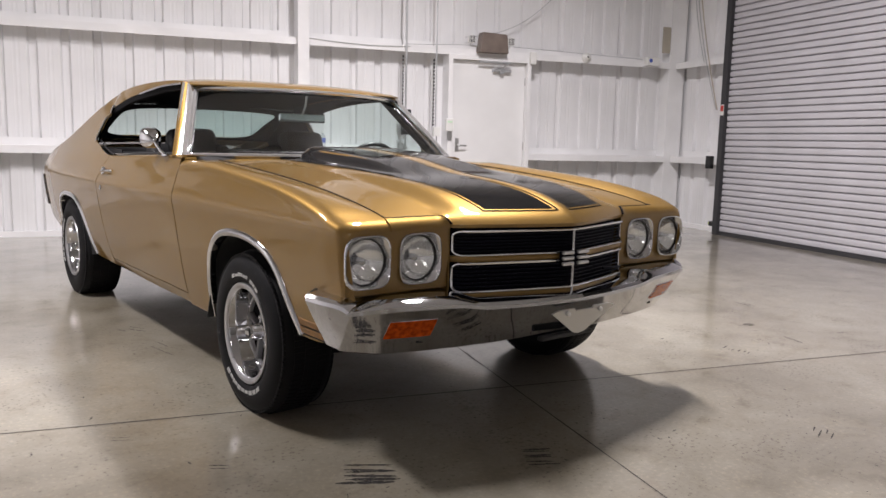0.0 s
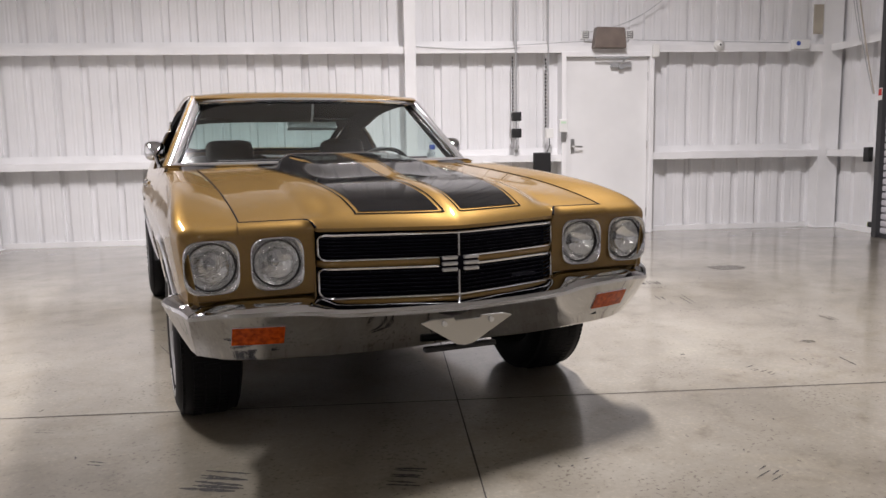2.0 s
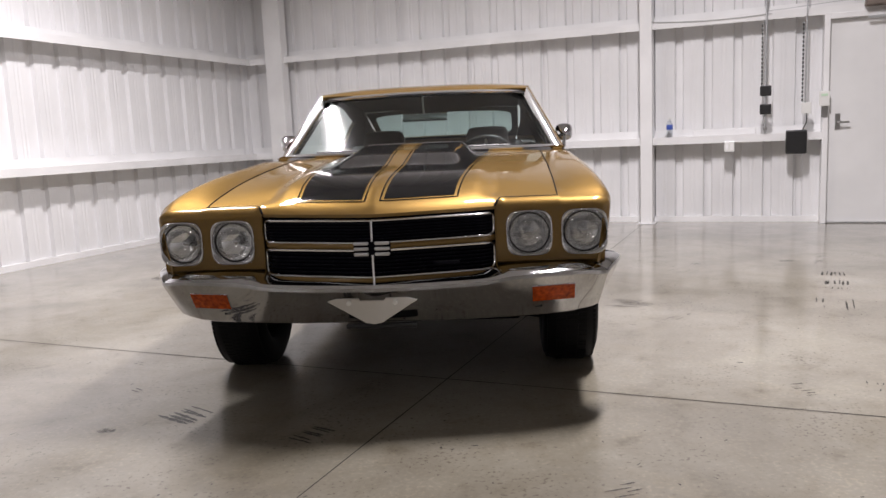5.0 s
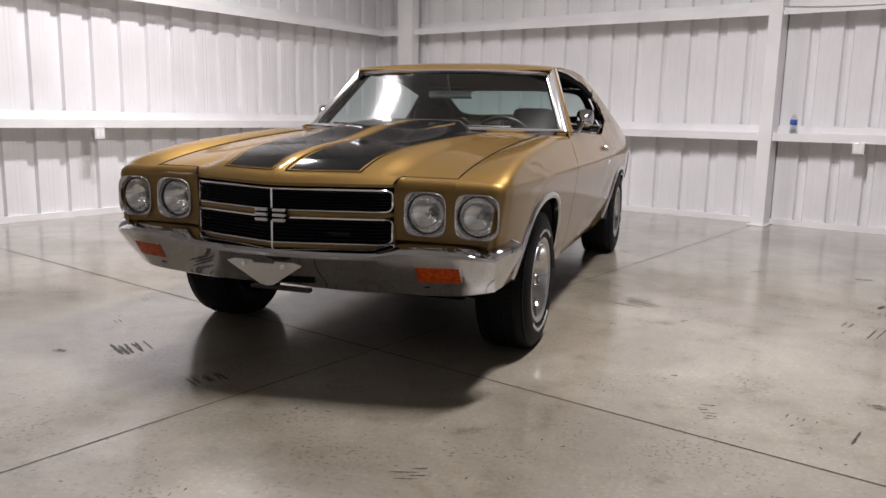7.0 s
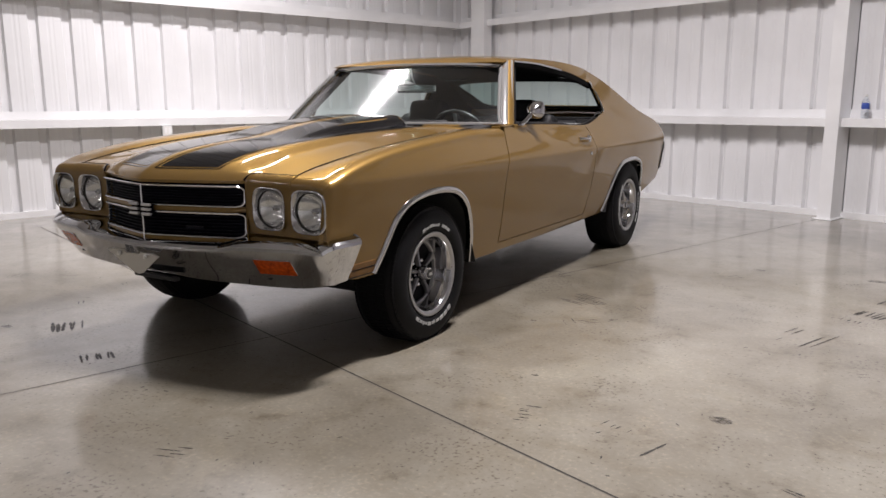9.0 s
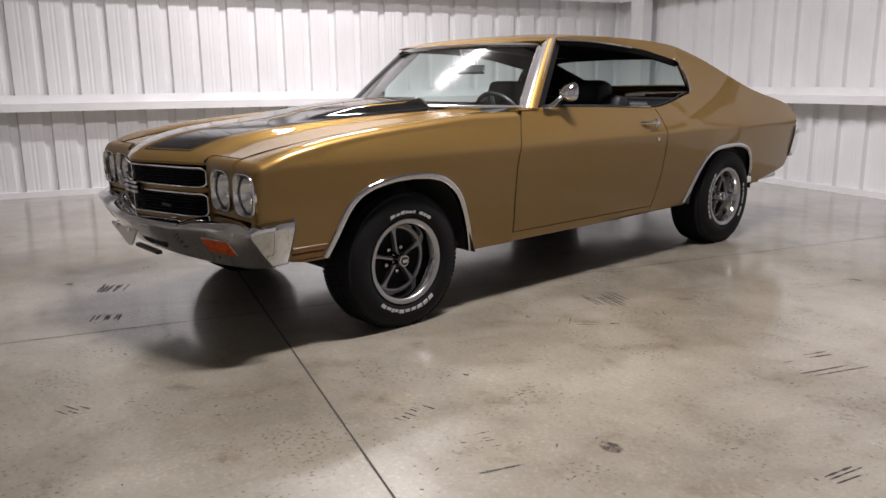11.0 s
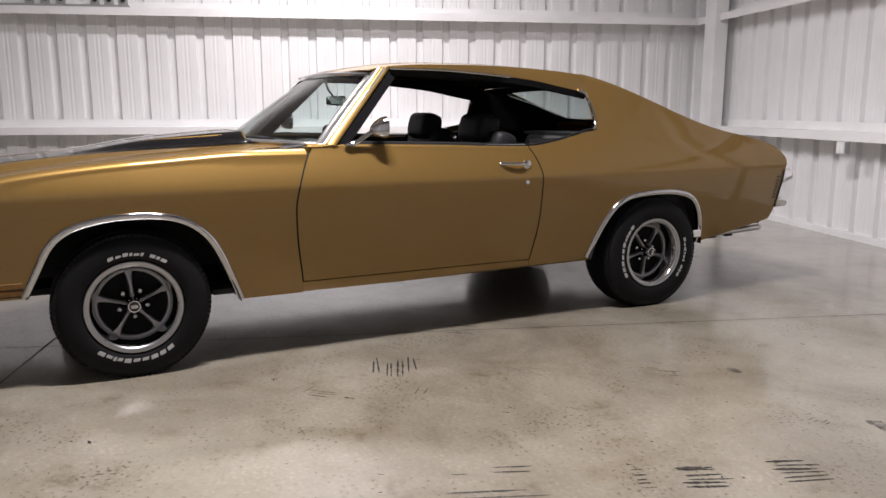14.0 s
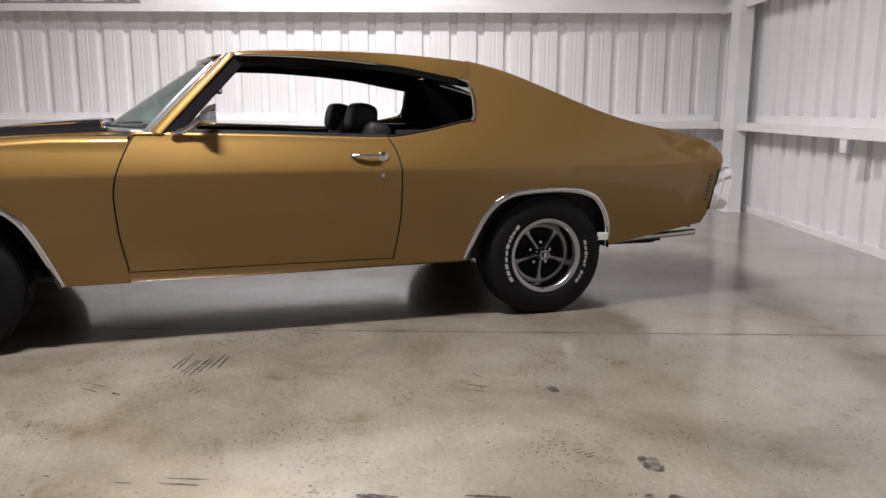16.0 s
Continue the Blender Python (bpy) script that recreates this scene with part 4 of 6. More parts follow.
def hood_z(x, y):
    ax = abs(x)
    d = max(y - (-0.905 + 0.155 * (min(ax, 0.455) / 0.455) ** 1.25), 0.0)
    mid = RISE(d)
    flank = ZEDGE(y) + 0.012 * (1 - smooth(0.45, 0.69, ax)) * smooth(-0.70, -0.45, y)
    w = 1 - smooth(0.37, 0.475, ax)
    z = flank + (max(mid, flank) - flank) * w
    if ax <= 0.4875:
        z = mid + (z - mid) * max(smooth(0.0, 0.10, d), smooth(0.45, 0.487, ax))
    dome = (1 - smooth(0.25, 0.335, ax)) * smooth(-0.28, 0.22, y) * (0.040 + 0.014 * smooth(0.1, 0.6, y))
    rib = 0.005 * (1 - smooth(0.0, 0.05, ax)) * (1 - smooth(-0.6, 0.0, y)) * smooth(0, 0.08, d)
    return z + dome + rib


HX = lin(-0.69, -0.51, 7) + lin(-0.49, -0.445, 8) + lin(-0.43, 0.43, 60) + lin(0.445, 0.49, 8) + lin(0.51, 0.69, 7)
rows = []
for a in [0, 0.004, 0.012, 0.025, 0.04] + lin(0.06, 1, 44):
    rows.append([(x, hood_front(x) + (hood_back(x) - hood_front(x)) * a, hood_z(x, hood_front(x) + (hood_back(x) - hood_front(x)) * a)) for x in HX])
hood = part("hood", grid(rows), PAINT, car, smooth=True, angle=60, solid=0.006)
rows = [[(x, hood_front(x), hood_z(x, hood_front(x)) - d) for x in HX] for d in (0.0, 0.012)]
part("hood_lip", grid([[(p[0], p[1] + 0.004 * i, p[2]) for p in r] for i, r in enumerate(rows)], flip=True), PAINT, hood, smooth=True, solid=0.004)


# Black tubes laid on the hood gap draw the shade inside it.
for s in (-1, 1):
    part("hood_gap_line", tube([(s * x, hood_front(x) - 0.0025, hood_z(x, hood_front(x)) + 0.0006) for x in lin(0.452, 0.692, 26)], 0.0048, 6), GRILLE, hood)
    part("hood_gap_line", tube([(s * 0.692, y, hood_z(0.69, y) + 0.0008) for y in lin(-0.70, 0.80, 30)], 0.0028, 6), GRILLE, hood)


def stripe_edge(y):
    """Inner and outer edge of the stripe at y."""
    k = smooth(-0.80, 0.5, y)
    f = min(max((y + 0.80) / 1.3, 0), 1)
    return 0.042 + 0.014 * f, 0.300 + 0.11 * f


def on_hood(x, y, up):
    return (x, y, hood_z(x, y) + up)


def band(name, inner, outer, o0, o1, y1, mat, s, up=0.0016, n=60, label=""):
    """A painted band lying on the hood, from its front edge back to y1 (or over the length o1 - o0)."""
    rows = []
    for a in lin(0, 1, n):
        r = []
        ym = -0.82 + (0.6 + 0.82) * a if y1 is not None else -0.82
        e0, e1 = inner(ym), outer(ym)
        for k in range(13):
            x = e0 + (e1 - e0) * k / 12
            y0 = hood_front(x) + o0
            ye = min(y1, hood_back(x) - 0.004) if y1 is not None else hood_front(x) + o1
            r.append(on_hood(s * x, y0 + (ye - y0) * a, up))
        rows.append(r)
    part(name, grid(rows, flip=s < 0), mat, hood, label, smooth=True)


for s in (-1, 1):
    o1, o2 = 0.010, 0.016
    F = 0.070
    band("hood_stripe", lambda y: stripe_edge(y)[0], lambda y: stripe_edge(y)[1], F, 0, 0.9, STRIPE, s, label="glossy black painted stripe")
    band("pinstripe", lambda y: stripe_edge(y)[0] - o2, lambda y: stripe_edge(y)[0] - o1, F - o2, 0, 0.9, STRIPE, s)
    band("pinstripe", lambda y: stripe_edge(y)[1] + o1, lambda y: stripe_edge(y)[1] + o2, F - o2, 0, 0.9, STRIPE, s)
    band("pinstripe", lambda y: stripe_edge(y)[0] - o2, lambda y: stripe_edge(y)[1] + o2, F - o2, F - o1, None, STRIPE, s, n=3)
# rear face of the raised scoop
rows = []
for x in lin(-0.335, 0.335, 31):
    y = hood_back(x)
    z = hood_z(x, y)
    rows.append([(x, y, z), (x, y + 0.012, z - 0.006), (x, y + 0.014, min(z - 0.008, 0.987))])
part("scoop_flap", grid(rows, flip=True), STRIPE, hood, smooth=True, solid=0.003)
part("hood_edge_trim", tube([(x, hood_back(x) + 0.004, hood_z(x, hood_back(x)) + 0.001) for x in lin(-0.69, 0.69, 60)], 0.004, 6), CHROME, hood, smooth=True)
# cowl under the windscreen
rows = []
for x in lin(-0.82, 0.82, 41):
    k = x / 0.82
    y0 = hood_back(min(abs(x), 0.69)) + 0.006 + max(abs(x) - 0.69, 0) * 0.6
    y1 = wind(min(abs(k), 1), 0).y + 0.03
    rows.append([(x, y0, 0.962), (x, (y0 + y1) / 2, 0.966), (x, max(y1, y0 + 0.02), 0.972)])
part("cowl", grid(rows, flip=True), BLACK, car, smooth=True, solid=0.004)
for s in (-1, 1):
    rows = []
    for x in lin(0.700, 0.836, 10):
        y0, y1 = 0.800, max(wind(min(x / 0.775, 1), 0).y + 0.03, 0.84) + 0.05 * smooth(0.77, 0.836, x)
        rows.append([(s * x, y0 + (y1 - y0) * w, FTOP(0.81) - 0.004 - 0.012 * smooth(0.80, 0.85, x) + 0.002 * w) for w in lin(0, 1, 6)])
    part("cowl_corner", grid(rows, flip=s < 0), PAINT, car, smooth=True, solid=0.004)
    part("pillar_base", boxes((s * 0.795 - 0.028, s * 0.795 + 0.028, 0.79, 0.945, 0.90, 0.979)), PAINT, car, bevel=0.006)

# front header panel with headlamp openings
HEAD = [(0.580, 0.688), (0.788, 0.688)]


def rsq(a, r, p=4.0):
    """Radius of a rounded square of half size r at angle a."""
    return r / (abs(math.cos(a)) ** p + abs(math.sin(a)) ** p) ** (1 / p)


def head_y(x, z):
    return -0.745 + 0.010 * smooth(0.70, 0.585, z)


def in_panel(x, z):
    """Outline of the painted face round the two headlamps, with a rounded outer corner."""
    if x > 0.8650 or z > 0.7822 or z < 0.583:
        return False
    dx, dz = max(x - 0.815, 0) / 0.05, max(z - 0.744, 0) / 0.038
    return dx * dx + dz * dz <= 1


def header_face(s):
    out = []
    cells = [(0.456, 0.684), (0.684, 0.90)]
    for (cx, cz), (xa, xb) in zip(HEAD, cells):
        rows = []
        n = 72
        angles = [2 * math.pi * k / n for k in range(n)]
        for ex, ez in ((xa, 0.583), (xa, 0.7822), (min(xb, 0.865), 0.583), (xb, 0.7822)):
            if ex <= 0.866:
                a = math.atan2(ez - cz, ex - cx) % (2 * math.pi)
                angles[round(a / (2 * math.pi) * n) % n] = a
        for a in angles:
            c, d = math.cos(a), math.sin(a)
            t = ((xb - cx) if c > 0 else (xa - cx)) / c if abs(c) > 1e-6 else 9
            lo, hi = 0.02, min(t, 0.5)
            if not in_panel(cx + hi * c, cz + hi * d):
                for _ in range(30):
                    m = (lo + hi) / 2
                    lo, hi = (m, hi) if in_panel(cx + m * c, cz + m * d) else (lo, m)
            t = max(hi, 0.076)
            r0 = min(rsq(a, 0.0825), t - 0.0005)
            r = []
            for w in (0, 0.33, 0.66, 1):
                q = r0 + (t - r0) * w
                x, z = cx + q * c, cz + q * d
                r.append((s * x, head_y(x, z), z))
            rows.append([(r[0][0], r[0][1] + 0.02, r[0][2])] + r)
        out.append(grid(rows, close_u=True, flip=s > 0))
    bm = merged(*out)
    bmesh.ops.remove_doubles(bm, verts=bm.verts[:], dist=2e-4)
    return bm


for s in (-1, 1):
    head = part("headlamp_panel", header_face(s), PAINT, car, smooth=True)
    rows = []
    for x in lin(0.456, 0.700, 20):
        yb, zb = hood_front(x) - 0.004, hood_z(x, hood_front(x))
        r = []
        for a in lin(0, ROLL, 9):
            drop, ahead = roll(a)
            r.append((s * x, yb + (-0.745 - yb) * ahead / 0.045, zb + (0.782 - zb) * drop / 0.040))
        rows.append(r)
    part("header_top", grid(rows, flip=s < 0), PAINT, head, smooth=True, solid=0.003)
    rows = [[(s * 0.455, y, z) for y in lin(-0.745, -0.66, 4)] for z in lin(0.55, 0.80, 4)]
    part("header_return", grid(rows), PAINT, head, solid=0.004)
    rows = [[(s * x, y, z) for x in lin(0.456, 0.865, 12)] for y, z in ((-0.735, 0.583), (-0.728, 0.578), (-0.700, 0.570), (-0.66, 0.565))]
    part("header_lower_edge", grid(rows, flip=s < 0), PAINT, head, solid=0.003)
    for cx, cz in HEAD:
        lamp_ob = thing("headlamp", "", "")
        lamp_ob.parent = car
        n = 48
        rows = []
        for k in range(n):
            a = 2 * math.pi * k / n
            c, d = math.cos(a), math.sin(a)
            ring = []
            for r, dy in ((rsq(a, 0.0875), -0.001), (rsq(a, 0.0868), -0.006), (rsq(a, 0.084, 3.6), -0.0075), (rsq(a, 0.0805, 3.0), -0.004), (0.0785, 0.010), (0.0765, 0.018), (0.0755, 0.026)):
                x, z = cx + r * c, cz + r * d
                ring.append((s * x, head_y(cx, cz) + dy, z))
            rows.append(ring)
        part("bezel", grid(rows, close_u=True, flip=s > 0), BEZEL, lamp_ob, "polished square-cornered headlamp bezel", smooth=True, solid=0.002)
        y0 = head_y(cx, cz) + 0.020
        def dish(prof, flip=False):
            rows = [[(s * cx + r * math.cos(2 * math.pi * k / 36), y0 - h, cz + r * math.sin(2 * math.pi * k / 36)) for h, r in prof] for k in range(36)]
            bm = grid(rows, close_u=True)
            bmesh.ops.remove_doubles(bm, verts=bm.verts[:], dist=1e-6)
            bmesh.ops.recalc_face_normals(bm, faces=bm.faces[:])
            return bm
        part("reflector", dish([(-0.045, 0.0), (-0.043, 0.02), (-0.034, 0.042), (-0.016, 0.064), (-0.001, 0.0738)]), LENS, lamp_ob, "bright bowl reflector", smooth=True)
        part("bulb_shield", dish([(-0.008, 0.0), (-0.012, 0.012), (-0.030, 0.013)]), CHROME, lamp_ob, smooth=True)
        part("lens", dish([(0.018, 0.0), (0.0175, 0.02), (0.015, 0.045), (0.010, 0.063), (0.001, 0.0742)]), LENS_GLASS, lamp_ob, "clear ribbed glass headlamp lens", smooth=True).visible_shadow = False
        part("lamp_ring", moved(lathe([(0.012, 0.0738), (0.008, 0.0738), (0.006, 0.0765), (0.012, 0.0765)], 36, "y"), pose(s * cx, y0 - 0.014, cz)), BLACK, lamp_ob, smooth=True)

# grille
def grille_y(x):
    ax = abs(x)
    return -0.898 + 0.108 * (ax / 0.40) ** 1.15 if ax <= 0.40 else -0.79 + 0.05 * ((ax - 0.40) / 0.047) ** 1.6


grille = thing("grille", "", "")
grille.parent = car
rows = [[(x, grille_y(x) + 0.045 + 0.02 * (abs(x) > 0.43), z) for x in lin(-0.449, 0.449, 31)] for z in (0.50, 0.60, 0.70, 0.795)]
part("grille_backing", grid(rows, flip=True), GRILLE, grille, smooth=True, solid=0.003)
for z0, z1 in ((0.690, 0.772), (0.562, 0.660)):
    for k in range(1, 7):
        z = z0 + (z1 - z0) * k / 7
        part("grille_bar", tube([(x, grille_y(x) + 0.012, z) for x in lin(-0.44, 0.44, 25)], 0.0042, 6), GRILLE, grille, smooth=True)
    for k in range(1, 7):
        z = z0 + (z1 - z0) * k / 7
        part("bar_highlight", tube([(x, grille_y(x) + 0.0075, z + 0.001) for x in lin(-0.44, 0.44, 25)], 0.0012, 4), BAR, grille)
    top = [(x, z1) for x in lin(-0.425, 0.425, 35)]
    bot = [(x, z0) for x in lin(0.425, -0.425, 35)]
    cr = 0.02
    loop = top + [(0.425 + cr * math.sin(a), z1 - cr + cr * math.cos(a)) for a in lin(0.2, 1.5, 5)] + [(0.425 + cr * math.cos(a), z0 + cr - cr * math.sin(a)) for a in lin(0.1, 1.4, 5)]
    loop += bot + [(-0.425 - cr * math.sin(a), z0 + cr - cr * math.cos(a)) for a in lin(0.2, 1.5, 5)] + [(-0.425 - cr * math.cos(a), z1 - cr + cr * math.sin(a)) for a in lin(0.1, 1.4, 5)]
    part("grille_surround", tube([(x, grille_y(x) - 0.002, z) for x, z in loop], 0.0042, 6, closed=True), TRIM, grille, "bright trim round the grille opening", smooth=True)
part("centre_bar", tube([(0, grille_y(0) - 0.003, 0.53), (0, grille_y(0) - 0.003, 0.772)], 0.0045, 6), TRIM, grille, smooth=True)
for z, h in ((0.675, 0.016), (0.544, 0.016)):
    rows = [[(x, grille_y(x) + dy + 0.004, z + dz) for x in lin(-0.447, 0.447, 35)] for dy, dz in ((0.03, -h / 2), (0.003, -h / 2), (0, -h / 4), (0, h / 4), (0.003, h / 2), (0.03, h / 2))]
    part("grille_moulding", grid(rows, flip=True), PAINT, grille, "gold painted moulding", smooth=True, solid=0.003)
# emblem as plain bars
for s in (-1, 1):
    for z in (0.690, 0.670, 0.650):
        part("emblem_bar", boxes((s * 0.039 - 0.028, s * 0.039 + 0.028, -0.921, -0.905, z - 0.0065, z + 0.0065)), EMBLEM, grille, "small bright metal emblem bar", bevel=0.005)
part("emblem_backing", boxes((-0.069, 0.069, -0.9065, -0.897, 0.645, 0.695)), GRILLE, grille, bevel=0.004)
part("grille_script", boxes((0.22, 0.315, -0.862, -0.853, 0.600, 0.609)), BAR, grille, "small dull metal name bar")

# front bumper
PLAN = dense([(0.0, -0.950), (0.2, -0.934), (0.42, -0.899), (0.6, -0.868), (0.74, -0.835), (0.82, -0.802), (0.868, -0.770)], 6)
BT = curve1([(0, 0.528), (0.40, 0.533), (0.52, 0.548), (0.75, 0.552), (0.868, 0.540)])
BB = curve1([(0, 0.388), (0.42, 0.374), (0.75, 0.376), (0.868, 0.388)])


def bumper_points(base, n, lean, t, b, led):
    """One cut through the bumper: rolled top ledge, ridge, then a face leaning back to its lower lip."""
    deep, h = 0.062 + 0.044 * led, t - b
    cut = [(deep + 0.05, t + 0.012 + 0.008 * led, 0), (deep, t + 0.012 + 0.008 * led, 0), (0.042, t + 0.012 + 0.006 * led, 0), (0.014, t + 0.006, 0), (0.003, t - 0.002, 0), (0.0, t - 0.012, 0.03),
           (0.0, t - 0.22 * h, 0.185), (0.0, t - 0.36 * h, 0.325), (0.0, t - 0.50 * h, 0.47), (0.0, t - 0.64 * h, 0.62), (0.0, t - 0.77 * h, 0.765), (0.0, t - 0.88 * h, 0.895), (0.001, b + 0.005, 0.98), (0.008, b, 1.0), (0.03, b + 0.006, 1.0)]
    return [(base.x + n.x * o + lean.x * f, base.y + n.y * o + lean.y * f, z) for o, z, f in cut]


def bumper_section(i):
    x, y = PLAN[i]
    p, q = PLAN[max(i - 1, 0)], PLAN[min(i + 1, len(PLAN) - 1)]
    d = Vector((q[0] - p[0], q[1] - p[1])).normalized()
    n = Vector((-d.y, d.x))
    lean = (n * 0.104).lerp(Vector((-0.026, 0.108)), smooth(0.66, 0.868, x))
    return bumper_points(Vector((x, y)), n, lean, BT(x), BB(x), smooth(0.40, 0.50, x))


SECTIONS = [bumper_section(i) for i in range(len(PLAN))]
TOP_E = curve1([(0, 0.541), (0.12, 0.554), (0.35, 0.563), (1, 0.571)])
for w in lin(0.02, 1, 10):
    top = Vector((0.869, -0.769)).lerp(Vector((0.938, -0.608)), w) + Vector((0.010, -0.004)) * math.sin(math.pi * w)
    low = Vector((0.843, -0.661)).lerp(Vector((0.856, -0.606)), w)
    SECTIONS.append(bumper_points(top, Vector((-0.92, 0.39)), low - top, TOP_E(w), 0.390 + 0.008 * w, 1 - smooth(0, 0.5, w)))
rows = [[(-p[0], p[1], p[2]) for p in r] for r in SECTIONS[:0:-1]] + SECTIONS
bumper = part("front_bumper", grid(rows, flip=True), WAVY_CHROME, car, "polished chrome front bumper", smooth=True, angle=19, solid=0.004)


for s in (-1, 1):
    part("bumper_seal", tube([(s * (p[0] - 0.012), p[1] + 0.004, p[2]) for p in SECTIONS[-1][2:14]], 0.009, 8), BLACK, bumper, smooth=True)


def bumper_y(x, z):
    """Where the front face of the bumper stands at x and height z."""
    ys = []
    for r in SECTIONS:
        f = r[5:14][::-1]
        ys.append((float(np.interp(z, [p[2] for p in f], [p[0] for p in f])), float(np.interp(z, [p[2] for p in f], [p[1] for p in f]))))
    return float(np.interp(x, [p[0] for p in ys], [p[1] for p in ys]))


# indicator lamps in the bumper
for s in (-1, 1):
    rows = []
    for z in lin(0.440, 0.502, 5):
        r = []
        for x in lin(0.583, 0.742, 9):
            r.append((s * x, bumper_y(x, z) - 0.002, z))
        rows.append(r)
    part("indicator", grid(rows, flip=s > 0), AMBER, bumper, "amber indicator lens", smooth=True, solid=0.006)
    loop = rows[0] + [r[-1] for r in rows[1:]] + rows[-1][-2::-1] + [r[0] for r in rows[-2:0:-1]]
    part("indicator_trim", tube(loop, 0.004, 6, closed=True), CHROME, bumper, smooth=True)
# pointed plate bracket and tow bar under the bumper
bm = prism([(-0.165, 0.487), (-0.13, 0.497), (-0.05, 0.497), (-0.045, 0.487), (0.045, 0.487), (0.05, 0.497), (0.13, 0.497), (0.165, 0.487), (0.03, 0.398), (0, 0.392), (-0.03, 0.398)], "y", -0.003, 0.003)
part("plate_bracket", moved(bm, Matrix.Translation((0, -0.966, 0.497)) @ Matrix.Rotation(radians(14), 4, "X") @ Matrix.Translation((0, 0, -0.497))), STEEL, bumper, "bare metal pointed plate bracket")
for s in (-1, 1):
    part("bracket_bolt", moved(lathe([(0, 0.0), (0, 0.009), (-0.008, 0.009), (-0.01, 0)], 10, "y"), pose(s * 0.085, -0.967, 0.480)), WHITE_PLASTIC, bumper)
part("lower_bar", boxes((-0.12, 0.15, -0.88, -0.85, 0.362, 0.380)), BLACK, bumper, "black bar under the bumper", bevel=0.006)
part("valance", boxes((-0.62, 0.62, -0.79, -0.76, 0.41, 0.54)), DARK, car)

# wheel arch trims
def arch_trim(points, out):
    pts = dense(points, 3)
    rows = []
    for i, (y, z) in enumerate(pts):
        a, b = pts[max(i - 1, 0)], pts[min(i + 1, len(pts) - 1)]
        d = Vector((b[0] - a[0], b[1] - a[1], 0)).normalized()
        n = Vector((-d.y, d.x))
        x = side_x(y, z)
        r = []
        for w, o in ((-0.004, -0.02), (-0.004, 0.004), (0.002, 0.010), (0.012, 0.011), (0.020, 0.007), (0.023, 0.0)):
            r.append((x + o, y + n.x * w, z + n.y * w))
        rows.append(r)
    return rows


both("wheel_arch_trim", arch_trim(ARCH_F, 1), CHROME, "bright wheel arch moulding", flip=False, solid=0.002)
both("wheel_arch_trim", arch_trim(ARCH_R, 1), CHROME, "bright wheel arch moulding", flip=False, solid=0.002)
# inner wheel housings
for pts in (ARCH_F, ARCH_R):
    rows = [[(x, y, z - 0.002) for x in (0.86, 0.60, 0.50)] for y, z in dense(pts, 2)]
    both("wheel_housing", rows, DARK, flip=False, solid=0.004)
    y0, y1 = pts[0][0] + 0.03, pts[-1][0] - 0.03
    for s in (-1, 1):
        part("inner_arch", boxes((s * 0.50 - 0.005, s * 0.50 + 0.005, y0, y1, 0.40, 0.70)), DARK, car)

# wheels
def letters(g, r0, r1, a0, a1, widths, x):
    """Raised, slanted white blocks in place of the maker's lettering: (width, height, foot) each, zero height for a gap."""
    total = sum(w for w, h, f in widths)
    at = a0
    for w, h, f in widths:
        step = (a1 - a0) * w / total
        p, q = at + step * 0.12, at + step * 0.86
        at += step
        if not h:
            continue
        lo, hi = r0 + (r1 - r0) * f, r0 + (r1 - r0) * (f + h)
        slant = 0.10 * (a1 - a0) / total
        bm = bmesh.new()
        o = ((p, lo), (q, lo), (q + slant, hi), (p + slant, hi))
        out = [bm.verts.new((x, r * math.sin(a), r * math.cos(a))) for a, r in o]
        low = [bm.verts.new((x - 0.004, r * math.sin(a), r * math.cos(a))) for a, r in o]
        bm.faces.new(out)
        for j in range(4):
            bm.faces.new((out[j], low[j], low[(j + 1) % 4], out[(j + 1) % 4]))
        bmesh.ops.recalc_face_normals(bm, faces=bm.faces[:])
        part("tyre_letter_block", bm, LETTER, g)


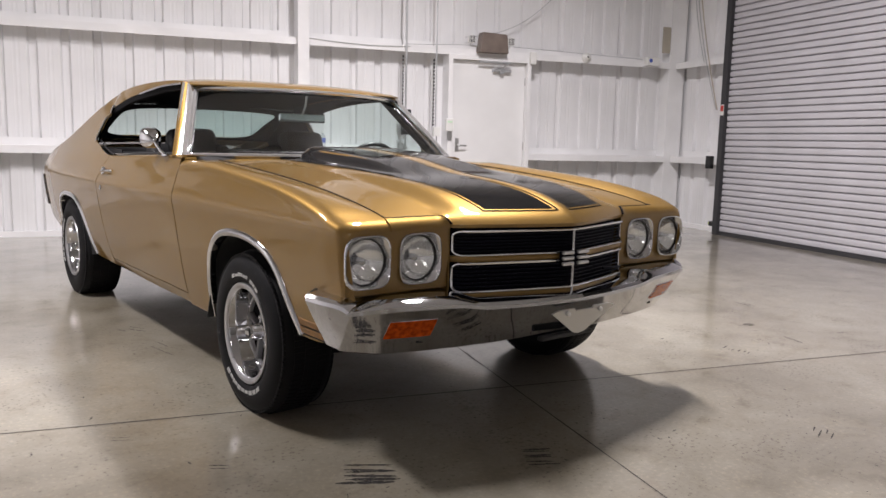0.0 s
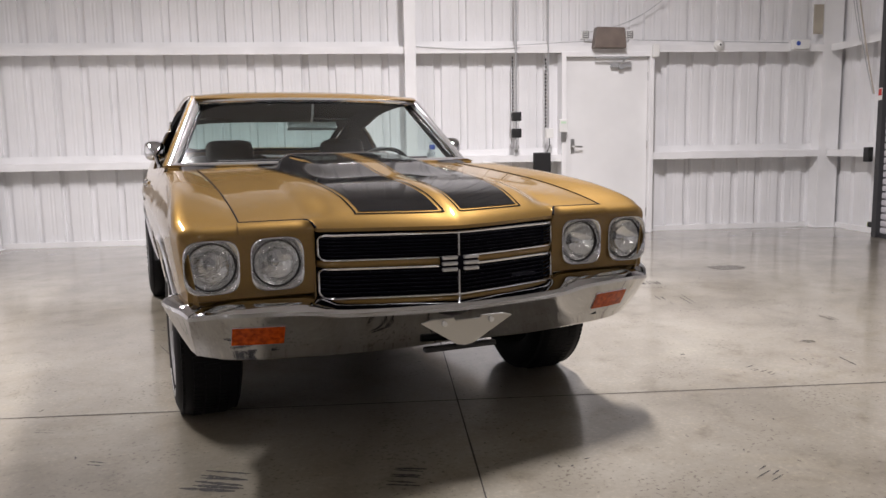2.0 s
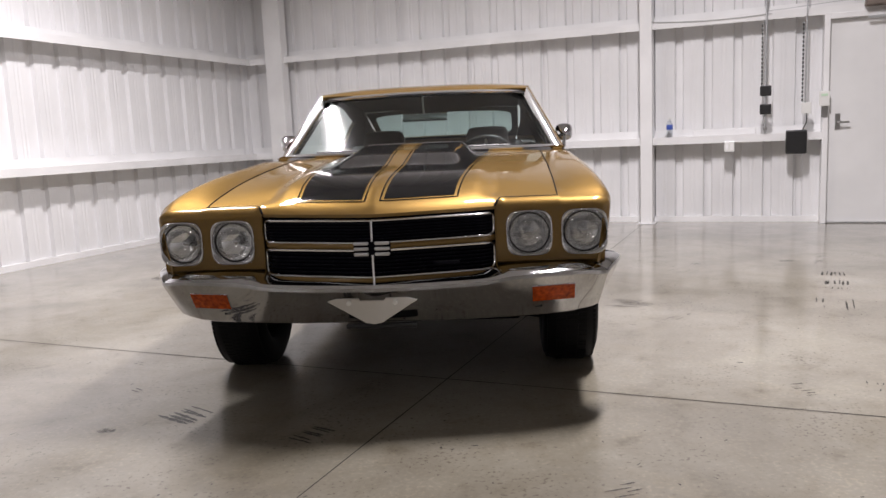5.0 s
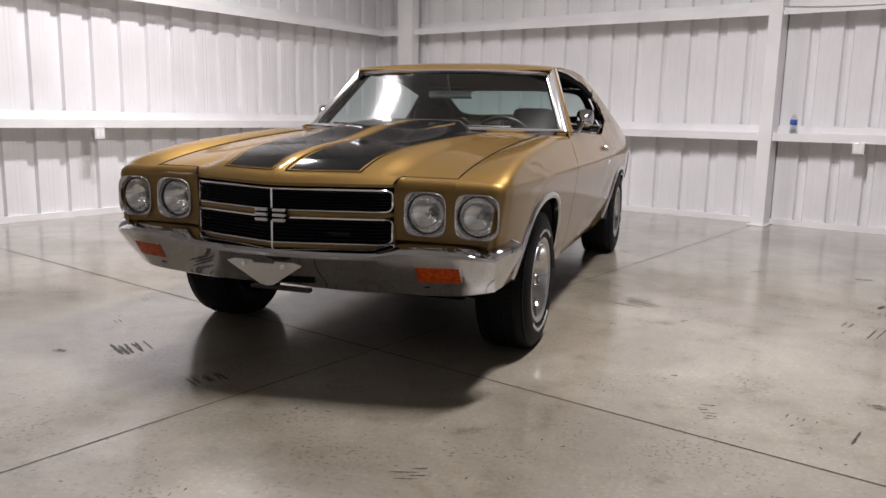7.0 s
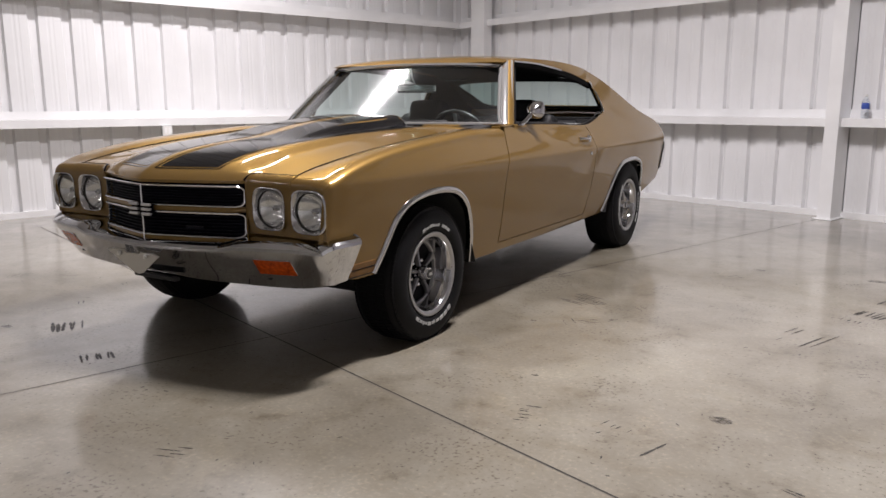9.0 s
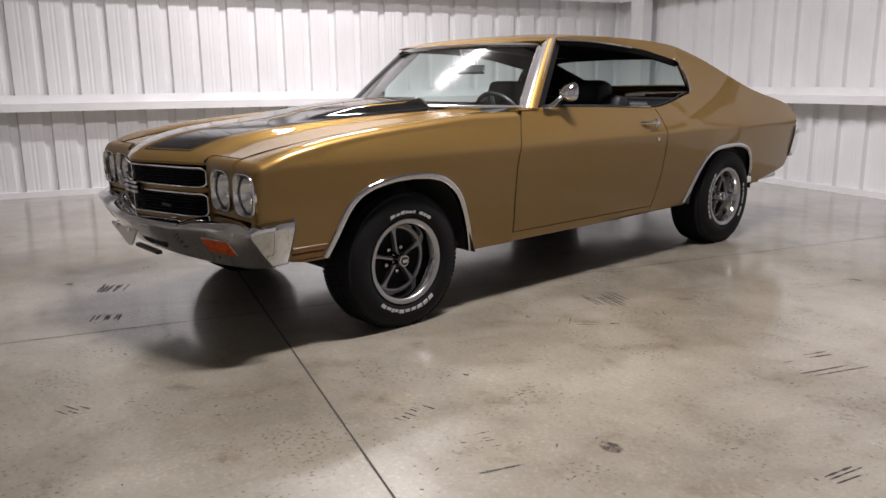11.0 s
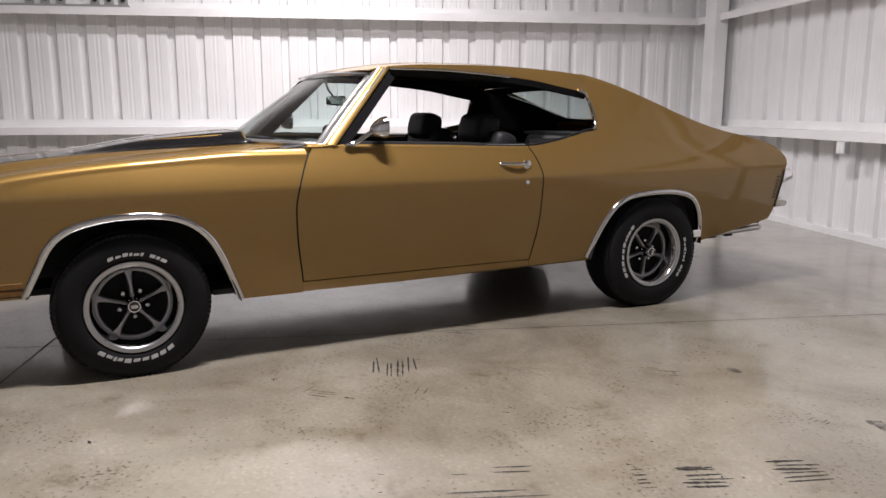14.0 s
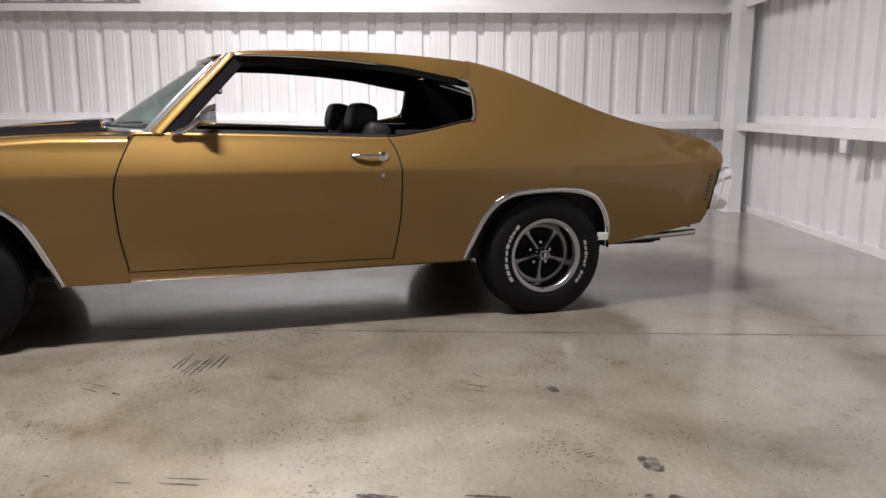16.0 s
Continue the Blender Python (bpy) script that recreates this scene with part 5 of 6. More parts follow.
def wheel(R, w, spin):
    """A wheel with its outer face towards +x, its middle plane of tread at x = 0."""
    g = thing("wheel", "", "")
    g.parent = car
    h = w / 2
    prof = [(-h + 0.02, 0.195), (-h, 0.215), (-h - 0.008, R - 0.075), (-h + 0.002, R - 0.03), (-h + 0.022, R - 0.008), (-h + 0.05, R - 0.001), (0, R + 0.001), (h - 0.05, R - 0.001), (h - 0.022, R - 0.008), (h - 0.004, R - 0.03), (h + 0.004, R - 0.05), (h + 0.008, R - 0.075), (h + 0.0065, 0.232), (h + 0.002, 0.213), (h - 0.006, 0.205), (h - 0.02, 0.197)]
    tyre = part("tyre", lathe(prof, 72), RUBBER, g, "black tyre with raised white lettering", smooth=True, angle=60)
    bm = bmesh.new()
    n = 90
    for k in range(n):
        a = 2 * math.pi * k / n
        for x0, x1, off in ((-h + 0.012, -h + 0.045, 0), (-h + 0.052, -0.03, 0.5), (-0.022, 0.022, 0), (0.03, h - 0.052, 0.5), (h - 0.045, h - 0.012, 0)):
            m = Matrix.Rotation(a + off * 2 * math.pi / n, 4, "X")
            drop = 0.011 if abs(x0 + x1) > w * 0.75 else 0.0
            box(bm, x0, x1, -0.0085, 0.0085, R - 0.01 - drop, R + 0.003 - drop, m)
    tr = part("tread", bm, RUBBER, g)
    tagged(tr, kind="stuff")
    letters(g, 0.227, 0.241, radians(-25), radians(37), ((1.1, 1, 0), (1, 0.7, 0), (1, 1, 0), (0.5, 0.9, 0), (1, 0.7, 0), (0.5, 1, 0), (0.7, 0, 0), (1, 1, 0), (0.6, 1, 0), (1.1, 1, 0)), h + 0.0085)
    letters(g, 0.226, 0.243, radians(140), radians(222), ((1.2, 1, 0), (1.1, 1, 0), (1.2, 1, 0), (1.1, 0.75, 0), (1.1, 0.75, 0), (1.1, 1, 0), (0.8, 0.75, 0), (0.5, 1, 0), (1, 0.75, 0), (1.1, 1, 0)), h + 0.0085)
    lip = [(h - 0.022, 0.199), (h - 0.006, 0.203), (h + 0.001, 0.200), (h + 0.002, 0.190), (h - 0.002, 0.181), (h - 0.008, 0.177)]
    part("trim_ring", lathe(lip, 72), RING, g, "satin grey trim ring", smooth=True, angle=50)
    part("rim_dish", lathe([(h - 0.008, 0.177), (h - 0.014, 0.1735), (h - 0.045, 0.165), (h - 0.080, 0.160), (h - 0.088, 0.156)], 72), CHROME, g, "deep polished wheel dish", smooth=True)
    part("rim_band", lathe([(h - 0.086, 0.1575), (h - 0.083, 0.152), (h - 0.085, 0.146), (h - 0.096, 0.142)], 72), RIM_GREY, g, smooth=True)
    part("barrel", lathe([(-h + 0.02, 0.197), (-h + 0.03, 0.18), (h - 0.10, 0.165), (h - 0.098, 0.150), (h - 0.108, 0.13), (h - 0.108, 0.05), (h - 0.10, 0.03), (h - 0.10, 0.0)], 48), LINER, g, smooth=True)
    for k in range(5):
        a = 2 * math.pi * k / 5 + spin
        m = Matrix.Rotation(a, 4, "X")
        rows = []
        for r, hw, x in ((0.026, 0.007, h - 0.066), (0.05, 0.0042, h - 0.072), (0.09, 0.0045, h - 0.077), (0.125, 0.007, h - 0.081), (0.150, 0.016, h - 0.084)):
            rows.append([m @ Vector(p) for p in ((x - 0.02, -hw - 0.004, r), (x - 0.004, -hw - 0.001, r), (x, -hw, r), (x + 0.003, 0, r), (x, hw, r), (x - 0.004, hw + 0.001, r), (x - 0.02, hw + 0.004, r))])
        part("spoke", grid(rows, flip=True), RIM_GREY, g, smooth=True, solid=0.002)
        m2 = Matrix.Rotation(a + math.pi / 5, 4, "X")
        part("lug_nut", moved(lathe([(0, 0.0115), (0.022, 0.0105), (0.026, 0.006), (0.027, 0)], 8), m2 @ pose(h - 0.105, 0, 0.060)), CHROME, g)
    part("hub_cap", lathe([(h - 0.10, 0.040), (h - 0.07, 0.036), (h - 0.035, 0.031), (h - 0.022, 0.029), (h - 0.016, 0.026), (h - 0.015, 0.0)], 32), CHROME, g, "round bright hub cap", smooth=True)
    part("hub_badge", lathe([(h - 0.0155, 0.021), (h - 0.0125, 0.021), (h - 0.0125, 0.0)], 24), BLACK, g)
    part("hub_mark", boxes((h - 0.0124, h - 0.0105, -0.014, 0.014, -0.007, 0.007)), STEEL, g)
    return g


for y, R, w, spin, rot in ((0.0, 0.325, 0.235, 0.08, 0), (2.845, 0.332, 0.245, 1.0, -95)):
    for s in (1, -1):
        g = wheel(R, w, spin)
        g.matrix_world = pose(s * (0.885 - w / 2), y, R - 0.012, 0, 0, 0 if s > 0 else 180) @ pose(0, 0, 0, rot, 0, 0)

# boot lid, tail and rear bumper
rows = []
for y in lin(3.27, 3.965, 20):
    rows.append([(x, y, SAIL(y) + 0.008 + 0.012 * (1 - (x / 0.6) ** 2)) for x in lin(-0.598, 0.598, 25)])
part("boot_lid", grid(rows), PAINT, car, smooth=True, solid=0.005)
rows = []
for z in lin(0.42, 0.825, 12):
    w = side_x(3.95, max(z, 0.45)) - 0.006
    rows.append([(x * w, 3.968 - 0.10 * smooth(0.62, 0.42, z) - 0.012 * abs(x) ** 4 - 0.06 * (1 - smooth(0.42, 0.6, z)), z) for x in lin(-1, 1, 21)])
part("tail_panel", grid(rows, flip=False), PAINT, car, smooth=True, solid=0.004)
PLAN_R = dense([(0.0, 4.072), (0.3, 4.071), (0.55, 4.070), (0.72, 4.066), (0.80, 4.057), (0.836, 4.035), (0.850, 3.985), (0.853, 3.945), (0.850, 3.918)], 5)


def rear_section(i):
    x, y = PLAN_R[i]
    p, q = PLAN_R[max(i - 1, 0)], PLAN_R[min(i + 1, len(PLAN_R) - 1)]
    d = Vector((q[0] - p[0], q[1] - p[1])).normalized()
    n = Vector((d.y, -d.x))
    pts = [(0.05, 0.535), (0.022, 0.522), (0.010, 0.524), (0.002, 0.540), (0.0, 0.57), (0.0, 0.62), (0.003, 0.67), (0.010, 0.712), (0.020, 0.742), (0.034, 0.760), (0.06, 0.764)]
    tuck = smooth(0.74, 0.85, x)
    return [(x + n.x * o - 0.8 * LOWER(z) * tuck, y + n.y * o + (z - 0.66) * 0.16, z) for o, z in pts]


SECTIONS_R = [rear_section(i) for i in range(len(PLAN_R))]
rows = [[(-p[0], p[1], p[2]) for p in r] for r in SECTIONS_R[:0:-1]] + SECTIONS_R
part("rear_bumper", grid(rows), TRIM, car, "chrome rear bumper with red lamps", smooth=True, solid=0.004)
for s in (-1, 1):
    part("tail_lamp", boxes((s * 0.62 - 0.14, s * 0.62 + 0.14, 4.052, 4.077, 0.60, 0.70)), RED, car, "red tail lamp lens", bevel=0.008)
    part("bumper_seal", tube([(s * (side_x(y, z) + 0.004), y, z) for y, z in ((3.898, 0.525), (3.914, 0.62), (3.928, 0.70), (3.938, 0.76))], 0.005), BLACK, car, smooth=True)
    for k in range(7):
        z = 0.590 + 0.022 * k
        y = 3.853 + 0.0028 * k
        x = side_x(y + 0.02, z)
        part("side_louvre", moved(boxes((-0.004, 0.003, -0.012, 0.012, -0.006, 0.006)), Matrix.Translation((s * (x - 0.0005), y + 0.015, z)) @ Matrix.Rotation(s * 0.10, 4, "Z")), BLACK, car)
    part("tail_pipe", tube([(s * 0.66, 3.2, 0.33), (s * 0.68, 3.55, 0.36), (s * 0.70, 3.70, 0.370), (s * 0.71, 3.88, 0.380)], 0.019, 12), STEEL, car, "steel exhaust tail pipe", smooth=True)
    part("axle_bracket", boxes((s * 0.858 - 0.010, s * 0.858 + 0.010, 3.150, 3.222, 0.386, 0.427)), WHITE_PLASTIC, car, "pale bracket behind the rear wheel", bevel=0.003)
    part("pipe_hanger", boxes((s * 0.69 - 0.01, s * 0.69 + 0.01, 3.60, 3.66, 0.335, 0.44)), DARK, car)

# glass
rows = [[tuple(wind(x, w)) for x in lin(-1, 1, 33)] for w in lin(0, 1, 14)]
ws = part("windscreen", grid(rows), GLASS, car, "green-tinted windscreen", smooth=True)
ws.visible_shadow = False


def rear_glass(x, w):
    hi = Vector((x * 0.60, 2.597 - 0.10 * x * x, 1.300 - 0.018 * x * x))
    lo = Vector((x * 0.612, 3.275 - 0.03 * x * x, 1.062 - 0.006 * x * x))
    return hi.lerp(lo, w) + Vector((0, 0.01, 0.02)) * math.sin(math.pi * w)


rows = [[tuple(rear_glass(x, w)) for x in lin(-1, 1, 25)] for w in lin(0, 1, 12)]
rw = part("rear_window", grid(rows), GLASS, car, "green-tinted rear window", smooth=True)
rw.visible_shadow = False
rows = []
for k in range(72):
    a = 2 * math.pi * k / 72
    c, d = math.cos(a), math.sin(a)
    e = 1 / max(abs(c), abs(d))
    q = 1 / (abs(c) ** 7 + abs(d) ** 7) ** (1 / 7)
    r = []
    for m in (0, 0.5, 1):
        x = c * (e * 0.995 * (1 - m) + q * 0.925 * m)
        w = 0.5 + d * (e * 0.495 * (1 - m) + q * 0.40 * m) + 0.035 * m
        p = rear_glass(x, w)
        r.append((p.x, p.y - 0.004, p.z - 0.008))
    rows.append(r)
part("rear_window_border", grid(rows, close_u=True), LINER, car, "black border inside the rear window", smooth=True, solid=0.003)
loop = [wind(x, 0) for x in lin(-1, 1, 25)] + [wind(1, w) for w in lin(0.08, 0.95, 12)] + [wind(x, 1) for x in lin(1, -1, 25)] + [wind(-1, w) for w in lin(0.95, 0.08, 12)]
part("windscreen_trim", tube([(p.x * 1.008, p.y - 0.004, p.z + 0.006) for p in loop], 0.0125, 8, closed=True), TRIM, car, "bright windscreen surround", smooth=True)
loop = [rear_glass(x, 0) for x in lin(-1, 1, 21)] + [rear_glass(1, w) for w in lin(0.1, 0.9, 9)] + [rear_glass(x, 1) for x in lin(1, -1, 21)] + [rear_glass(-1, w) for w in lin(0.9, 0.1, 9)]
part("rear_window_trim", tube([(p.x, p.y, p.z + 0.004) for p in loop], 0.009, 8, closed=True), TRIM, car, smooth=True)

# drip rails and side opening trims
for s in (-1, 1):
    pts = []
    rail = [(s * (0.826 - 0.172 * w), 0.922 + 0.334 * w, 0.987 + 0.364 * w) for w in lin(0.0, 1.0, 14)]
    part("pillar_rail", tube(rail, 0.009, 8), TRIM, car, "bright rail along the windscreen pillar", smooth=True)
    for y in lin(1.28, 2.40, 24):
        pts.append((s * (RAIL_X(y) + 0.008), y, min(RAIL(y) - 0.002, roof_z(RAIL_X(y), y))))
    part("drip_rail", tube(pts, 0.007, 8), CHROME, car, "bright drip rail above the side window", smooth=True)
    pts = [(s * (rail_x(2.40) + 0.006), 2.40, RAIL(2.40) + 0.002), (s * (rail_x(2.45) + 0.006), 2.452, 1.236), (s * 0.70, 2.470, 1.205)]
    for z in lin(1.17, BELT(2.46) + 0.02, 6):
        pts.append((s * (side_x(2.5, z) + 0.003), 2.472 - 0.012 * smooth(1.12, 1.04, z), z))
    pts.append((s * side_x(2.46, BELT(2.44)), 2.44, BELT(2.44) + 0.004))
    part("quarter_window_trim", tube(pts, 0.009, 8), CHROME, car, smooth=True)
    pts = [(s * (side_x(y, BELT(y)) - 0.028), y, BELT(y) + 0.006) for y in lin(2.45, 1.995, 14)]
    part("belt_trim", tube(pts, 0.005, 6), BLACK, car, smooth=True)
    pts = [(s * (side_x(y, BELT(y)) - 0.03), y, BELT(y) + 0.006) for y in lin(1.99, 0.96, 20)]
    part("belt_trim", tube(pts, 0.005, 6), CHROME, car, smooth=True)
    # door furniture
    d = doors[0] if s > 0 else doors[1]
    x = side_x(1.88, 0.868)
    part("door_handle", merged(tube([(s * (x - 0.002), 1.795, 0.873), (s * (x + 0.016), 1.82, 0.872), (s * (x + 0.024), 1.88, 0.870), (s * (x + 0.022), 1.925, 0.868), (s * (x + 0.004), 1.95, 0.867)], 0.0075, 8, flat=1.2),
                                moved(lathe([(0, 0.0), (0, 0.026), (0.012, 0.024), (0.018, 0.016), (0.020, 0.0)], 20), Matrix.Translation((s * (x - 0.002), 1.955, 0.864)) @ Matrix.Scale(s, 4, Vector((1, 0, 0))))), CHROME, d, "chrome door handle with push button", smooth=True)
    xl = side_x(1.945, 0.772)
    part("door_lock", moved(lathe([(0, 0.0), (0, 0.013), (0.006, 0.012), (0.007, 0.0)], 16), Matrix.Translation((s * (xl - 0.001), 1.945, 0.772)) @ Matrix.Scale(s, 4, Vector((1, 0, 0)))), CHROME, d, smooth=True)
    # mirror on its stalk
    mr = thing("door_mirror", "", "")
    mr.parent = car
    shell = []
    for k in range(24):
        a = 2 * math.pi * k / 24
        e = rsq(a, 1.0, 3.2)
        shell.append([(s * 0.862 + 0.052 * e * r * math.cos(a), 1.175 - 0.062 * q, 1.066 + 0.050 * e * r * math.sin(a) - 0.012 * q) for q, r in ((0.0, 0.94), (0.05, 1.0), (0.30, 0.98), (0.60, 0.86), (0.90, 0.66), (1.15, 0.40), (1.28, 0.16), (1.30, 0.0))])
    bm = grid(shell, close_u=True)
    bmesh.ops.recalc_face_normals(bm, faces=bm.faces[:])
    part("mirror_shell", bm, CHROME, mr, "chrome mirror shell", smooth=True)
    bm = bmesh.new()
    bm.faces.new([bm.verts.new((s * 0.862 + 0.048 * rsq(2 * math.pi * k / 24, 1.0, 3.2) * math.cos(2 * math.pi * k / 24), 1.1745, 1.066 + 0.046 * rsq(2 * math.pi * k / 24, 1.0, 3.2) * math.sin(2 * math.pi * k / 24))) for k in range(24)])
    part("mirror_glass", bm, MIRROR, mr)
    part("mirror_stalk", tube([(s * 0.848, 1.00, 0.985), (s * 0.852, 1.04, 1.0), (s * 0.860, 1.09, 1.035), (s * 0.862, 1.125, 1.055)], 0.009, 8, flat=1.4), CHROME, mr, smooth=True)
    part("mirror_foot", moved(lathe([(-0.004, 0.0), (-0.004, 0.022), (0.006, 0.020), (0.012, 0.0)], 20, "z"), Matrix.Translation((s * 0.846, 1.005, 0.984)) @ Matrix.Diagonal((0.7, 1.5, 1, 1))), CHROME, mr, smooth=True)
    # side marker lamps ahead of the front wheel
    for z in (0.444, 0.413):
        rows = [[(s * (side_x(y, z + dz) + o), y, z + dz) for y in lin(-0.578, -0.415, 9)] for dz, o in ((-0.0135, 0.0), (-0.010, 0.004), (0.010, 0.004), (0.0135, 0.0))]
        part("marker_gap", tube([(s * (side_x(y, z - 0.016) + 0.001), y, z - 0.0155) for y in lin(-0.578, -0.415, 6)], 0.0022, 6), BLACK, car)
        part("side_marker", grid(rows, flip=s > 0), MARKER, car, "amber side marker lens", smooth=True)

# cabin
def soft_box(x0, x1, y0, y1, z0, z1, r=0.03, seg=3):
    bm = boxes((x0, x1, y0, y1, z0, z1))
    bmesh.ops.bevel(bm, geom=bm.edges[:], offset=r, segments=seg, affect="EDGES", profile=0.6)
    return bm


part("floor_pan", boxes((-0.75, 0.75, 0.35, 3.05, 0.30, 0.325)), DARK, car)
part("engine_tray", boxes((-0.40, 0.40, -0.45, 0.34, 0.30, 0.33)), DARK, car)
# These two unseen panels are added to keep light from behind the grille.
part("firewall", boxes((-0.80, 0.80, 0.58, 0.61, 0.29, 0.955)), DARK, car)
part("radiator_support", boxes((-0.80, 0.80, -0.60, -0.58, 0.40, 0.79)), DARK, car)
part("boot_floor", boxes((-0.72, 0.72, 3.05, 3.86, 0.45, 0.47)), DARK, car)
part("fuel_tank", soft_box(-0.45, 0.45, 3.30, 3.80, 0.27, 0.40), DARK, car)
part("rear_axle", merged(tube([(-0.74, 2.845, 0.32), (0.74, 2.845, 0.32)], 0.045, 12), soft_box(-0.13, 0.13, 2.72, 2.98, 0.21, 0.43, 0.05)), DARK, car, smooth=True)
part("front_crossmember", soft_box(-0.55, 0.55, -0.12, 0.12, 0.20, 0.28), DARK, car)
for s in (-1, 1):
    part("frame_rail", boxes((s * 0.56 - 0.04, s * 0.56 + 0.04, -0.16, 3.30, 0.27, 0.33)), DARK, car)
    part("lower_arm", tube([(s * 0.45, -0.02, 0.24), (s * 0.72, 0.0, 0.20)], 0.03, 8), DARK, car)
    part("shock_absorber", tube([(s * 0.52, 3.10, 0.62), (s * 0.56, 2.98, 0.26)], 0.025, 10), GALV, car, smooth=True)
    # dark strips added behind the panel gaps so that they read as shade
    for gap in (GAP_F, GAP_R):
        rows = [[(s * (side_x(gap(z), z) - 0.012), gap(z) + d, z) for d in (-0.035, 0.035)] for z in lin(0.30, 0.95, 14)]
        part("door_gap_strip", grid(rows, flip=s > 0), DARK, car, solid=0.004)
    rows = [[(s * (side_x(y, 0.36) - 0.022), y, z) for y in lin(0.72, 2.05, 12)] for z in (0.32, 0.38)]
    part("sill_gap_strip", grid(rows), DARK, car, solid=0.004)
    rows = [[(s * (min(side_x(y, z), side_x(y, 0.95)) - 0.075), y, z) for y in lin(0.62, 2.05, 16)] for z in lin(0.30, 0.955, 8)]
    part("door_card", grid(rows, flip=s < 0), VINYL, car, "black vinyl inner door card", smooth=True, solid=0.01)
    part("arm_rest", soft_box(s * 0.755 - 0.035, s * 0.755 + 0.035, 1.25, 1.72, 0.66, 0.72), VINYL, car, smooth=True)
    part("door_top_pad", tube([(s * 0.80, y, BELT(y) - 0.004) for y in lin(0.92, 1.99, 14)], 0.018, 8), VINYL, car, smooth=True)
    rows = [[(s * (side_x(y, min(z, BELT(y))) - 0.085), y, z) for y in lin(2.05, 3.25, 16)] for z in lin(0.30, 0.99, 8)]
    part("quarter_trim", grid(rows, flip=s < 0), VINYL, car, smooth=True, solid=0.008)
    rows = []
    for y in lin(2.478, 3.26, 18):
        z0, z1 = BELT(y) - 0.03, max(SAIL(y) - 0.012, BELT(y))
        r = [(s * (side_x(y, z0 + (z1 - z0) * w) - 0.022 - 0.004 * w), y, z0 + (z1 - z0) * w) for w in lin(0, 1, 8)]
        x1 = abs(r[-1][0])
        xi = min(x1, 0.632) - 0.03 * smooth(2.95, 3.25, y)
        r += [(s * (x1 + (xi - x1) * w), y, z1 - 0.004 + 0.006 * w) for w in (0.3, 0.6, 1.0)]
        rows.append(r)
    part("pillar_trim", grid(rows, flip=s > 0), LINER, car, "black inner pillar trim", smooth=True, solid=0.006)
    rows = []
    for y in lin(1.27, 2.46, 24):
        e, q = min(RAIL(y), EDGE(y) - 0.004), rail_x(y)
        rows.append([(s * (q + 0.001), y, e - 0.003), (s * (q - 0.004), y, e - 0.032), (s * (q - 0.025), y, e - 0.036), (s * (q - 0.045), y, e - 0.012), (s * (RAIL_X(y) - 0.028), y, (e + EDGE(y)) / 2 - 0.012), (s * (RAIL_X(y) - 0.04), y, EDGE(y) - 0.034)])
    part("roof_rail_trim", grid(rows, flip=s < 0), LINER, car, smooth=True, solid=0.004)
    rows = []
    for w in lin(0.0, 1.02, 12):
        q = Vector((0.830 - 0.176 * w, 0.940 + 0.336 * w, 0.985 + 0.357 * w))
        rows.append([(s * q.x, q.y, q.z), (s * (q.x - 0.008), q.y + 0.050, q.z - 0.020), (s * (q.x - 0.045), q.y + 0.052, q.z - 0.026), (s * (q.x - 0.075), q.y - 0.03, q.z - 0.012)])
    part("pillar_inner_trim", grid(rows, flip=s < 0), LINER, car, smooth=True, solid=0.004)

rows = []
for a in lin(0, 1, 20):
    r = []
    for w in lin(-1, 1, 21):
        y = 1.15 + (2.58 - 1.15) * a
        x = w * (RAIL_X(y) - 0.006)
        r.append((x, y, roof_z(x * 0.97, y) - 0.022 - 0.010 * (1 - abs(w) ** 4)))
    rows.append(r)
part("headliner", grid(rows, flip=True), LINER, car, "black headliner", smooth=True)
dash = [(0.60, 0.955), (0.80, 0.985), (0.93, 0.978), (0.985, 0.945), (1.00, 0.88), (0.965, 0.80), (0.94, 0.70), (0.90, 0.60), (0.60, 0.55)]
part("dashboard", prism(dash, "x", -0.76, 0.76), VINYL, car, "black padded dashboard", bevel=0.01)
part("instrument_hood", soft_box(0.20, 0.62, 0.90, 1.02, 0.90, 0.992, 0.025), VINYL, car, smooth=True)
part("centre_console", soft_box(-0.11, 0.11, 0.98, 1.75, 0.30, 0.52), VINYL, car, smooth=True)
sw = thing("steering_wheel", "", "")
sw.parent = car
SW = Matrix.Translation((0.385, 1.125, 0.888)) @ Matrix.Rotation(radians(-62), 4, "X")
part("wheel_rim", moved(tube([(0.19 * math.cos(2 * math.pi * k / 40), 0.19 * math.sin(2 * math.pi * k / 40), 0) for k in range(40)], 0.013, 8, closed=True), SW), BLACK, sw, "black steering wheel rim", smooth=True)
for a in (0.25, math.pi - 0.25, -math.pi / 2):
    part("wheel_spoke", moved(tube([(0.03 * math.cos(a), 0.03 * math.sin(a), -0.03), (0.185 * math.cos(a), 0.185 * math.sin(a), 0)], 0.012, 6, flat=0.5), SW), STEEL, sw)
part("horn_boss", moved(lathe([(-0.05, 0.0), (-0.05, 0.05), (-0.015, 0.055), (0, 0.03), (0.004, 0)], 20, "z"), SW), BLACK, sw, smooth=True)
part("steering_column", moved(tube([(0, 0, -0.05), (0, 0, -0.45)], 0.03, 10), SW), BLACK, sw)


